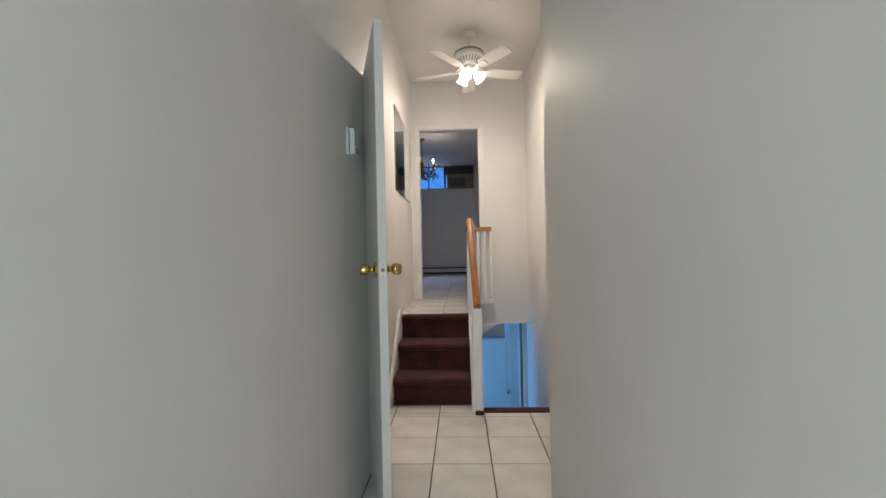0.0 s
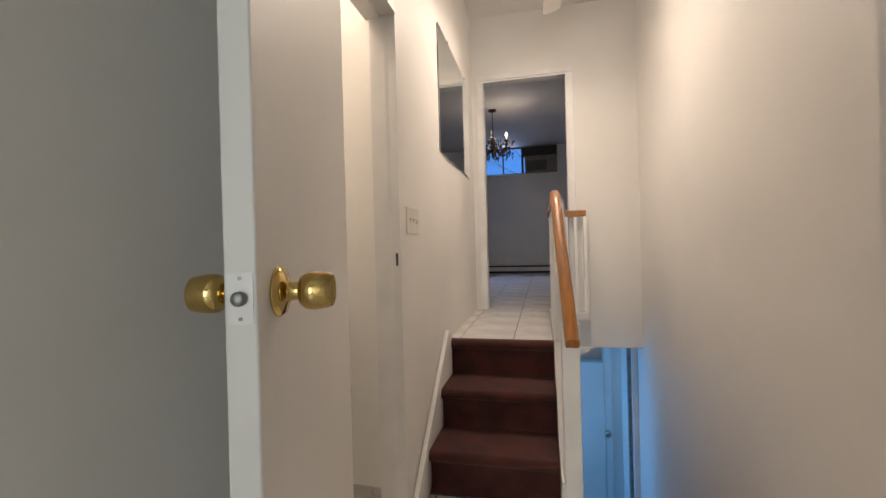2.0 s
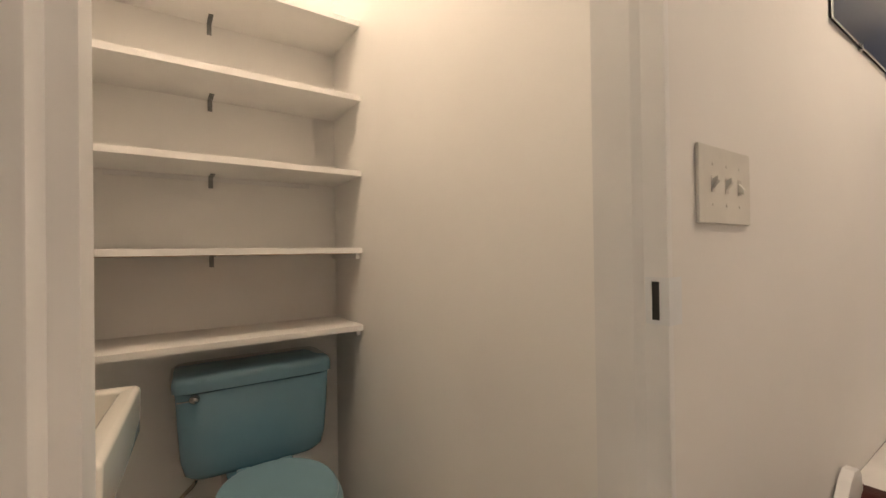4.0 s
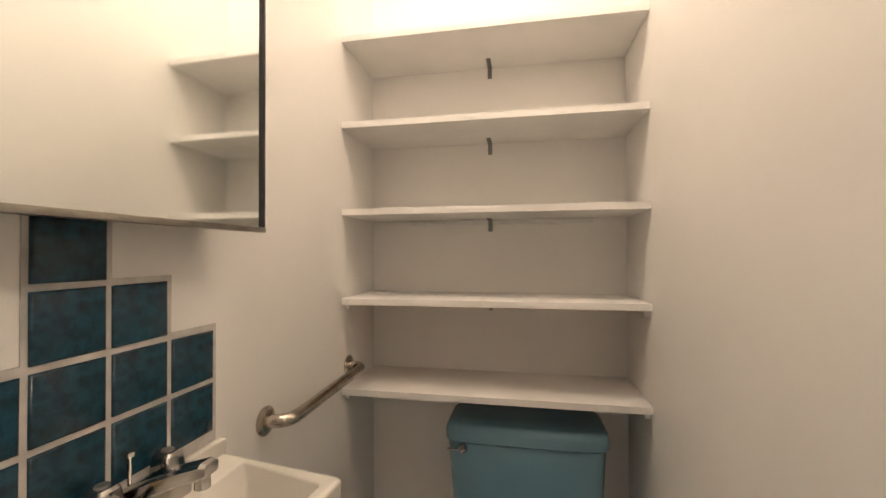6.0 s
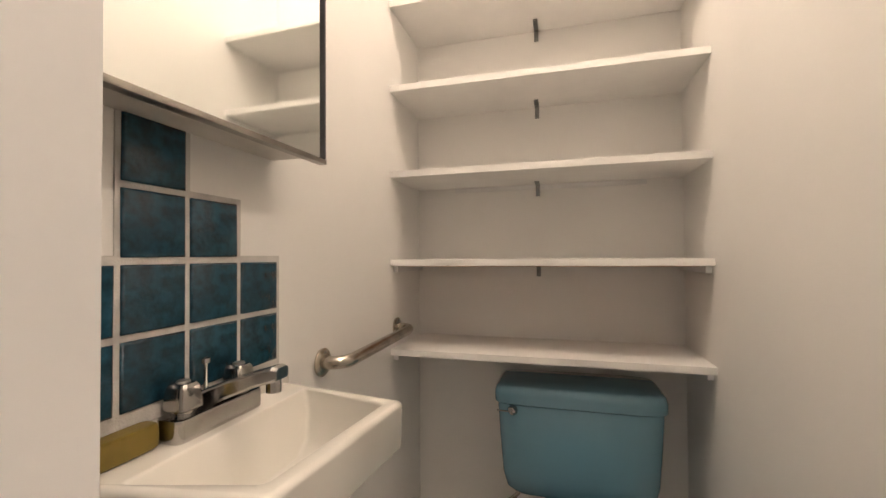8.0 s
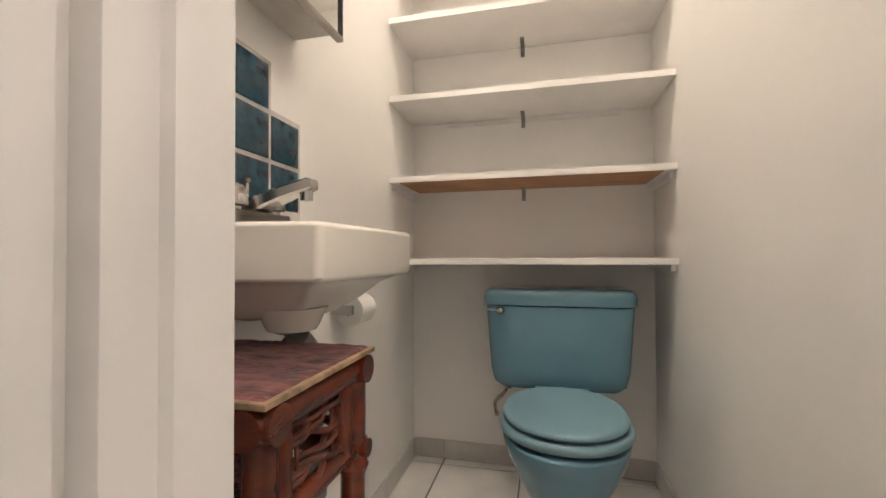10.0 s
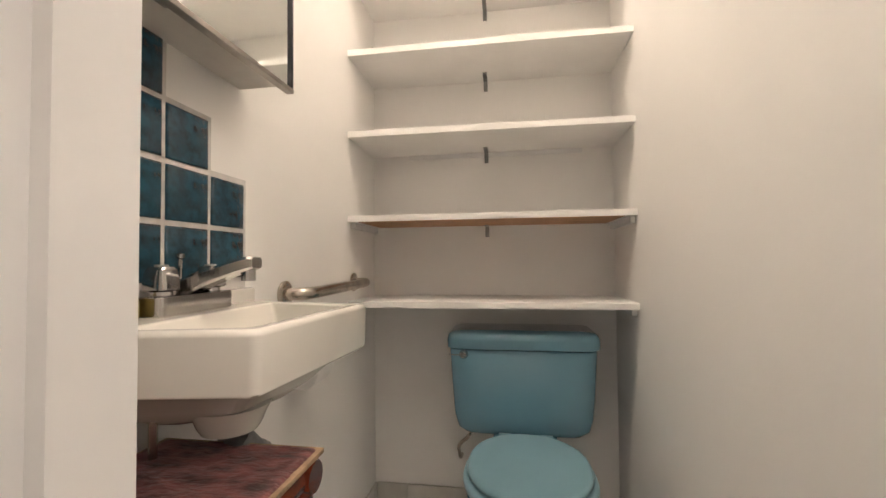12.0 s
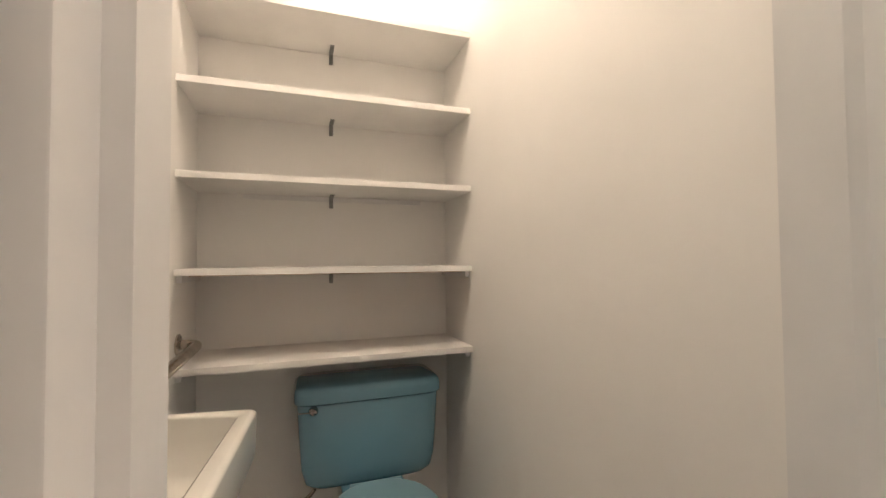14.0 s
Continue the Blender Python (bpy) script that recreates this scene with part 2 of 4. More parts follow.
def boxes(name, mat, label, category, *dims, bevel=0.0, kind="structure"):
    bm = bmesh.new()
    for d in dims:
        box(bm, *d, bevel=bevel)
    return tagged(part(name, bm, mat), label, category, kind=kind)


# ---------------------------------------------------------------- plan
XW, XI = -0.465, -0.593          # hall's west wall: hall face, closet face
YW, YE, XB = 2.58, 3.577, -2.05  # closet: sink wall, far side wall, back wall
TOP, UP, RTOP, CTOP = 3.14, 0.592, 3.13, 3.14
LOW, SOFFIT = -2.06, 0.283
YN, YR = 5.48, 10.40             # doorway wall, far wall of the upper room

boxes("wall_west", PAINT, "off-white satin painted hall wall with a closet doorway", "wall",
      (XI, -0.405, -1.2, 2.813, 0, TOP), (XI, XW, 2.813, 3.470, 2.137, TOP), (-0.562, XW, 3.470, YN, 0, TOP))
boxes("wall_east_near", PAINT, "off-white satin painted wall beside the narrow passage", "wall", (0.464, 0.60, -1.2, 2.40, 0, TOP), (0.60, 1.0, 2.28, 2.40, 0, TOP))
boxes("wall_east", PAINT, "off-white painted wall above the descending stairs", "wall", (0.88, 1.0, 2.38, 5.58, LOW, TOP))
# Unseen end wall; its opening is added to fit the entry lamp.
boxes("wall_south", PAINT, "off-white end wall with an opening added for the entry light", "wall",
      (XI, -0.29, -1.3, -1.2, 0, TOP), (0.35, 0.6, -1.3, -1.2, 0, TOP), (-0.29, 0.35, -1.3, -1.2, 2.32, TOP), (-0.29, 0.35, -1.3, -1.2, 0, 0.38))
boxes("wall_north", PAINT, "off-white wall with the doorway to the upper room", "wall",
      (XI, -0.378, YN, 5.58, UP, TOP), (0.342, 0.93, YN, 5.58, SOFFIT, TOP), (-0.378, 0.342, YN, 5.58, 2.588, TOP), (XI, 0.342, YN, 5.575, SOFFIT, UP - 0.02))
boxes("ceiling_hall", CEILING, "off-white painted hall ceiling", "ceiling", (XI, 1.0, -1.3, 5.58, TOP, TOP + 0.1))

# closet
boxes("wall_closet_sink", PAINT_CLOSET, "white painted wall behind the sink", "wall", (XB, XI, YW - 0.1, YW, 0, CTOP))
boxes("wall_closet_side", PAINT_CLOSET, "cream-white painted side wall", "wall", (XB, -0.557, YE, YE + 0.1, 0, CTOP))
boxes("wall_closet_back", PAINT_CLOSET, "white painted wall behind the shelves", "wall", (XB - 0.1, XB, YW - 0.1, YE + 0.1, 0, CTOP))
boxes("ceiling_closet", PAINT_CLOSET, "white painted closet ceiling", "ceiling", (XB - 0.1, -0.554, YW - 0.1, YE + 0.1, CTOP, CTOP + 0.1))

# upper room
boxes("wall_room_north", PAINT, "grey-white wall with a high window", "wall",
      (-2.6, 2.3, YR, YR + 0.15, UP, 2.59), (-2.6, -1.30, YR, YR + 0.15, 2.59, RTOP), (0.445, 2.3, YR, YR + 0.15, 2.59, RTOP))
boxes("wall_room_sides", PAINT, "grey-white side walls of the upper room", "wall",
      (-2.7, -2.6, 5.46, YR + 0.15, UP, RTOP + 0.1), (2.3, 2.4, 5.46, YR + 0.15, UP, RTOP + 0.1), (-2.6, XI, YN, 5.58, UP, RTOP), (1.0, 2.3, 5.46, 5.58, UP, RTOP))
boxes("ceiling_room", CEILING, "dim white ceiling of the upper room", "ceiling", (-2.6, 2.3, 5.58, YR + 0.15, RTOP, RTOP + 0.1))

# lower level
# The niche above the door is added so that the wall there stays dark.
boxes("wall_lower", PAINT, "blue-lit painted walls of the lower hall", "wall",
      (-0.6, 0.02, 6.5, 6.6, LOW, SOFFIT), (0.02, 0.706, 6.5, 6.6, LOW, -0.107), (0.706, 1.0, 6.5, 6.6, LOW, SOFFIT), (-0.05, 0.80, 6.95, 7.05, -0.3, SOFFIT),
      (-0.7, -0.6, 5.0, 5.53, LOW, SOFFIT), (-0.7, -0.6, 6.37, 6.6, LOW, SOFFIT), (-0.7, -0.6, 5.53, 6.37, LOW, -1.12), (-0.7, -0.6, 5.53, 6.37, 0.02, SOFFIT),
      (0.88, 1.0, 5.5805, 6.5, LOW, SOFFIT), (-0.6, 0.16, 5.0, 5.1, LOW, SOFFIT))
boxes("ceiling_lower", CEILING, "painted underside of the upper floor", "ceiling", (-0.7, 1.0, 5.58, 7.05, SOFFIT, SOFFIT + 0.1))
boxes("floor_lower", TILE, "pale tiled floor of the lower hall", "floor", (-0.7, 1.0, 5.0, 6.6, LOW - 0.1, LOW))


boxes("landing_edge", TRIM, "white painted edge of the landing beside the stairwell", "trim", (0.237, 0.462, 5.36, 5.479, 0.535, UP), bevel=0.003)
bm = bmesh.new()
prism(bm, [(0.236, SOFFIT + 0.002), (0.50, SOFFIT + 0.002), (0.236, 0.10)], "y", YN - 0.02, YN + 0.09)
tagged(part("trim", bm, PAINT), "sloping painted underside beside the stairs", "trim", kind="structure")
boxes("door_sill", SILL, "worn tan stone threshold of the closet", "threshold", (XI - 0.01, -0.455, 2.846, 3.461, -0.002, 0.007), bevel=0.002)
boxes("backdrop", SKY_BLUE, "plain blue evening sky beyond the window", "sky", (-8, 7, 16.0, 16.05, 0.0, 12.0))


# ---------------------------------------------------------------- floors: bed, tiles
def floor_tiles(bed, x0, x1, y0, y1, z, ox, oy, pitch, joint=0.0065, mat=TILE, skip=None, cross=None):
    """Square tiles on a grid through (ox, oy), cut at the edges of the area."""
    cache = {}
    gap, gap_y = joint / 2, (cross or joint) / 2
    i0, i1 = math.floor((x0 - ox) / pitch), math.ceil((x1 - ox) / pitch)
    j0, j1 = math.floor((y0 - oy) / pitch), math.ceil((y1 - oy) / pitch)
    for i in range(i0, i1):
        for j in range(j0, j1):
            a0, a1 = max(x0, ox + i * pitch) + gap, min(x1, ox + (i + 1) * pitch) - gap
            b0, b1 = max(y0, oy + j * pitch) + gap_y, min(y1, oy + (j + 1) * pitch) - gap_y
            if a1 - a0 < 0.012 or b1 - b0 < 0.012 or (skip and skip((a0 + a1) / 2, (b0 + b1) / 2)):
                continue
            key = (round(a1 - a0, 3), round(b1 - b0, 3))
            if key not in cache:
                me = bpy.data.meshes.new("tile")
                w, d, e = (a1 - a0) / 2, (b1 - b0) / 2, 0.0018 if gap_y > 0.002 else 0.0004
                v = [(-w, -d, -0.008), (w, -d, -0.008), (w, d, -0.008), (-w, d, -0.008), (-w, -d, -e), (w, -d, -e), (w, d, -e), (-w, d, -e),
                     (-w + e, -d + e, 0), (w - e, -d + e, 0), (w - e, d - e, 0), (-w + e, d - e, 0)]
                f = [(0, 1, 5, 4), (1, 2, 6, 5), (2, 3, 7, 6), (3, 0, 4, 7), (4, 5, 9, 8), (5, 6, 10, 9), (6, 7, 11, 10), (7, 4, 8, 11), (8, 9, 10, 11)]
                me.from_pydata(v, [], f)
                me.materials.append(mat)
                cache[key] = me
            ob = new("tile", cache[key])
            ob.location = ((a0 + a1) / 2, (b0 + b1) / 2, z + random.uniform(-0.0004, 0.0004))
            ob.parent = bed
            ob.matrix_parent_inverse = bed.matrix_basis.inverted()


hall_floor = boxes("floor", GROUT, "hall floor of pale glazed square tiles with dark joints", "floor", (XI, 0.88, -1.2, 3.55, -0.1, -0.003), (XI, 0.20, 3.55, 3.75, -0.1, -0.003))
landing_floor = boxes("floor_upper", GROUT, "upper floor of pale glazed tiles with dark joints", "floor",
                      (XW, 0.152, 4.297, YN, 0.45, UP - 0.003), (-2.6, 2.3, 5.56, YR + 0.15, 0.45, UP - 0.003), (-0.378, 0.342, YN + 0.001, 5.56, 0.45, UP - 0.003))
closet_floor = boxes("floor_closet", GROUT, "closet floor of pale glazed square tiles", "floor", (XB, XI, YW, YE, -0.1, -0.003))


# ---------------------------------------------------------------- stairs
def stairs_up():
    rise, y0, y1 = UP / 3, 3.722, 4.266
    tread = (y1 - y0) / 2
    st = thing("stairs", (-0.15, 3.7, 0), "short flight of stairs covered in dark red-brown carpet", "stairs", kind="structure")
    bm = bmesh.new()
    out = [(3.712, 0.001)]
    for k in range(3):
        y, z = y0 + k * tread, (k + 1) * rise
        e = 0.004 if k == 2 else 0
        out += [(y + 0.014, z - rise + 0.03), (y + 0.012, z - 0.085), (y + 0.004, z - 0.058)]
        for a in range(0, 181, 20):
            out.append((y - 0.006 - 0.024 * math.sin(radians(a)), z - 0.026 - 0.026 * math.cos(radians(a)) + e))
        out += [(y + (tread if k < 2 else 0.03), z - (0.004 if k < 2 else -0.004))]
    out += [(4.295, UP - 0.14), (4.2, 0.0)]
    prism(bm, out, "x", -0.455, 0.153)
    part("carpet_runner", bm, CARPET, st, "worn dark red-brown carpet")
    bm = bmesh.new()
    prism(bm, [(3.475, 0.0), (4.26, 0.0), (4.265, UP + 0.01), (4.255, UP + 0.045), (4.235, UP + 0.062), (4.20, UP + 0.066), (4.17, UP + 0.052), (3.52, 0.085), (3.485, 0.07), (3.475, 0.05)], "x", -0.459, -0.435, bevel=0.004)
    part("skirt_board", bm, TRIM, st, "white painted sloping skirt board")
    bm = bmesh.new()
    prism(bm, [(3.555, -0.02), (YN, -0.02), (YN, UP + 0.012), (4.29, UP + 0.012), (4.25, UP - 0.005), (3.72, 0.205), (3.68, 0.19), (3.555, 0.19)], "x", 0.154, 0.236, bevel=0.004)
    part("closed_stringer", bm, TRIM, st, "white painted stringer wall")
    bm = bmesh.new()
    box(bm, 0.168, 0.236, 3.57, YN, LOW, -0.025)
    part("understair_wall", bm, PAINT, st)
    return st


def stairs_down():
    st = thing("stairs", (0.56, 3.55, 0), "descending stairs covered in red-brown carpet", "stairs", kind="structure")
    bm = bmesh.new()
    n, tread = 11, 0.215
    rise = -LOW / n
    out = [(3.56, -0.2), (3.56, 0.004)]
    for k in range(n):
        y, z = 3.63 + k * tread, -k * rise
        for a in range(180, -1, -30):
            out.append((y + 0.008 + 0.016 * math.sin(radians(a)), z - 0.014 - 0.018 * math.cos(radians(a))))
        out += [(y - 0.004, z - 0.05), (y - 0.004, z - rise + 0.004)]
    out += [(3.63 + (n - 1) * tread, LOW)]
    prism(bm, out, "x", 0.24, 0.88)
    part("carpet_runner", bm, CARPET, st, "dark red carpet wrapped over the nosing")
    return st


stairs_up()
stairs_down()
boxes("baseboard", TRIM, "white painted baseboard ending at the stairs", "baseboard", (0.862, 0.88, 2.38, 3.66, 0.0, 0.085), (0.852, 0.88, 3.58, 3.66, 0.0, 0.10), bevel=0.004)


def balustrade():
    b = thing("balustrade", (0.2, 3.6, 0.17), "white stair balustrade with a varnished oak handrail", "balustrade")
    X = 0.201
    bm = bmesh.new()
    path = bend([(X - 0.001, 3.435, 0.775), (X - 0.028, 4.11, 1.412), (X - 0.028, 5.42, 1.392)], 0.09)
    rings = []
    for i, p in enumerate(path):
        d = (path[min(i + 1, len(path) - 1)] - path[max(i - 1, 0)]).normalized()
        u = Vector((1, 0, 0)).cross(d).normalized()
        if u.z < 0:
            u = -u
        shape = [(-0.022, -0.026), (0.022, -0.026), (0.026, -0.012), (0.026, 0.006), (0.020, 0.020), (0.009, 0.026), (-0.009, 0.026), (-0.020, 0.020), (-0.026, 0.006), (-0.026, -0.012)]
        rings.append([p + Vector((1, 0, 0)) * s + u * t for s, t in shape])
    loft(bm, rings)
    part("handrail", bm, RAIL, b, "varnished orange oak handrail", angle=50)
    bm = bmesh.new()
    box(bm, X - 0.004, 0.458, 5.395, 5.445, 1.370, 1.416, bevel=0.008)
    part("handrail", bm, RAIL, b, "short oak return rail against the wall")
    # posts and balusters
    bm = bmesh.new()
    box(bm, 0.166, 0.234, 3.535, 3.60, 0.0, 0.83, bevel=0.005)
    part("newel_post", bm, TRIM, b)
    def upright(x, y, z0, z1):
        q = bmesh.new()
        box(q, x - 0.016, x + 0.016, y - 0.016, y + 0.016, z0, z1, bevel=0.003)
        part("baluster", q, TRIM, b)
    for k in range(5):
        y = 3.69 + k * 0.105
        upright(X, y, 0.19 + max(0, (y - 3.70)) * 0.70, 0.785 + (y - 3.43) * 0.918 - 0.03)
    for k in range(11):
        upright(X - 0.022, 4.24 + k * 0.109, UP + 0.010, 1.365)
    for k in range(3):
        upright(0.30 + k * 0.075, 5.42, UP, 1.364)
    bm = bmesh.new()
    box(bm, 0.175, 0.232, 3.50, 3.60, 0.0, 0.022, bevel=0.004)
    part("foot_block", bm, CARPET, b, "scuffed dark foot of the newel post")
    return b


balustrade()


# ---------------------------------------------------------------- doorways and doors
def closet_door():
    fr = thing("door_frame", (XW, 3.15, 0), "white painted closet door frame with a stop", "door frame", kind="structure")
    for name, d in (("jamb", (XI - 0.004, -0.479, 2.813, 2.845, 0, 2.107)), ("hinge_strip", (-0.462, -0.408, 2.8135, 2.829, 0, 2.107)), ("jamb", (-0.578, XW + 0.0006, 3.462, 3.4745, 0, 2.107)), ("head", (XI - 0.004, XW + 0.003, 2.813, 3.470, 2.107, 2.137)),
                    ("stop", (XI + 0.001, -0.525, 2.843, 2.861, 0, 2.095)), ("stop", (XI + 0.001, -0.525, 2.845, 3.462, 2.095, 2.107))):
        bm = bmesh.new()
        box(bm, *d, bevel=0.0006 if name == "stop" else 0.002)
        part(name, bm, TRIM, fr)
    bm = bmesh.new()
    prism(bm, [(-0.576, 3.4625), (-0.576, 3.4585), (-0.512, 3.4585), (-0.496, 3.4625)], "z", 0.0, 2.095)
    part("stop", bm, TRIM, fr, smooth=False)
    bm = bmesh.new()
    box(bm, -0.495, XW + 0.003, 3.4597, 3.4615, 1.066, 1.130)
    box(bm, XW + 0.001, XW + 0.003, 3.4615, 3.492, 1.066, 1.130)
    plate = part("strike_plate", bm, WHITE_PLASTIC, fr, "painted-over strike plate")
    # Black patch on the plate paints the shade inside the latch hole.
    bm = bmesh.new()
    box(bm, -0.485, -0.4755, 3.4585, 3.461, 1.072, 1.124)
    part("latch_hole", bm, BLACK, plate, "black patch for the shaded latch hole")
    # leaf, swung back along the hall wall
    leaf = new("door_leaf")
    tagged(leaf, "white flush closet door swung open against the hall wall", "door")
    leaf.empty_display_size = 0.05
    u = Vector((0.196, -0.622, 0)).normalized()
    m = Matrix.Translation((-0.393, 2.832, 0)) @ Matrix.Rotation(math.atan2(u.y, u.x), 4, "Z")
    leaf.matrix_basis = m

    def lp(name, bm, mat, label="", parent=None):
        bm.transform(m)
        return part(name, bm, mat, parent or leaf, label, angle=62)
    W = 0.632
    bm = bmesh.new()
    box(bm, 0, W, -0.035, 0, 0.012, 2.093, bevel=0.003)
    slab = lp("slab", bm, DOOR)
    zk, xk = 1.092, W - 0.070
    for side, name in ((1, "knob"), (-1, "knob")):
        y0 = 0 if side > 0 else -0.035
        prof = [(0.001, 0.0), (0.031, 0.0), (0.032, 0.003), (0.027, 0.009), (0.014, 0.012), (0.0115, 0.018), (0.0115, 0.026), (0.019, 0.029), (0.0235, 0.036), (0.0245, 0.046), (0.0225, 0.060), (0.0210, 0.066), (0.0190, 0.0675), (0.0170, 0.064), (0.0155, 0.056), (0.001, 0.055)]
        bm = bmesh.new()
        lathe(bm, prof, Matrix.Translation((xk, y0, zk)) @ Matrix.Rotation(radians(-90 * side), 4, "X"), 40)
        k = lp(name, bm, BRASS, "polished brass door knob")
        bm = bmesh.new()
        lathe(bm, [(0.001, 0.0545), (0.0105, 0.0545), (0.0100, 0.063), (0.008, 0.065), (0.001, 0.065)], Matrix.Translation((xk, y0, zk)) @ Matrix.Rotation(radians(-90 * side), 4, "X"), 12)
        lp("turn_button", bm, BRASS, parent=k)
    bm = bmesh.new()
    box(bm, W, W + 0.0015, -0.031, -0.004, zk - 0.028, zk + 0.028)
    fp = lp("latch_plate", bm, TRIM, "white painted latch plate")
    bm = bmesh.new()
    lathe(bm, [(0.001, 0), (0.008, 0), (0.008, 0.007), (0.006, 0.009), (0.001, 0.009)], Matrix.Translation((W + 0.001, -0.0175, zk)) @ Matrix.Rotation(radians(90), 4, "Y"), 14)
    lp("latch_bolt", bm, DULL, parent=fp)
    for dz in (-0.022, 0.022):
        bm = bmesh.new()
        lathe(bm, [(0.0005, 0), (0.0022, 0), (0.0022, 0.0012), (0.0005, 0.0012)], Matrix.Translation((W + 0.0014, -0.0175, zk + dz)) @ Matrix.Rotation(radians(90), 4, "Y"), 8)
        lp("screw", bm, DULL, parent=fp)
    for z in (0.25, 1.10, 1.88):
        bm = bmesh.new()
        tube(bm, [(-0.004, -0.033, z - 0.045), (-0.004, -0.033, z + 0.045)], 0.006, 10)
        lp("hinge", bm, TRIM, "painted butt hinge")


closet_door()


def doorway_casing():
    c = thing("door_frame", (0, YN, UP), "white painted casing round the upper doorway", "door frame", kind="structure")
    for name, d in (("casing", (-0.422, -0.374, 5.464, YN, UP, 2.584)), ("casing", (0.340, 0.387, 5.464, YN, UP, 2.584)), ("head_casing", (-0.422, 0.387, 5.464, YN, 2.584, 2.628)),
                    ("jamb", (-0.378, -0.364, YN, 5.585, UP, 2.588)), ("jamb", (0.326, 0.342, YN, 5.585, UP, 2.588)), ("head_jamb", (-0.364, 0.326, YN, 5.585, 2.572, 2.588))):
        bm = bmesh.new()
        box(bm, *d, bevel=0.004)
        part(name, bm, TRIM, c)


doorway_casing()


def lower_door():
    d = thing("door", (0.4, 6.49, LOW), "closed flush door in the blue-lit lower hall", "door")
    bm = bmesh.new()
    box(bm, 0.02, 0.704, 6.462, 6.497, LOW, -0.107, bevel=0.003)
    leaf = part("slab", bm, DOOR, d)
    bm = bmesh.new()
    lathe(bm, [(0.001, 0), (0.033, 0), (0.033, 0.006), (0.014, 0.012), (0.014, 0.03), (0.026, 0.038), (0.031, 0.05), (0.022, 0.064), (0.001, 0.066)], Matrix.Translation((0.728, 6.472, -0.845)) @ Matrix.Rotation(radians(90), 4, "X"), 18)
    part("knob", bm, STEEL, d, "bright metal door knob")
    for x0, x1, z1 in ((0.706, 0.77, SOFFIT - 0.004), (-0.05, 0.018, SOFFIT - 0.004)):
        bm = bmesh.new()
        box(bm, x0, x1, 6.472, 6.499, LOW, z1, bevel=0.004)
        part("casing", bm, TRIM, d)
    f = thing("door_frame", (1.0, 6.2, LOW), "white casing at the corner of the lower hall", "door frame", kind="structure")
    bm = bmesh.new()
    box(bm, 0.835, 0.8795, 5.70, 5.755, LOW, SOFFIT - 0.004, bevel=0.004)
    part("casing", bm, TRIM, f)
    # Strip added beside the casing; its dark grey paints the shade there.
    bm = bmesh.new()
    box(bm, 0.806, 0.834, 5.745, 5.79, LOW, SOFFIT - 0.004, bevel=0.003)
    part("corner_shade_strip", bm, DULL, f, "added dark strip for the shaded face beside the casing")


lower_door()


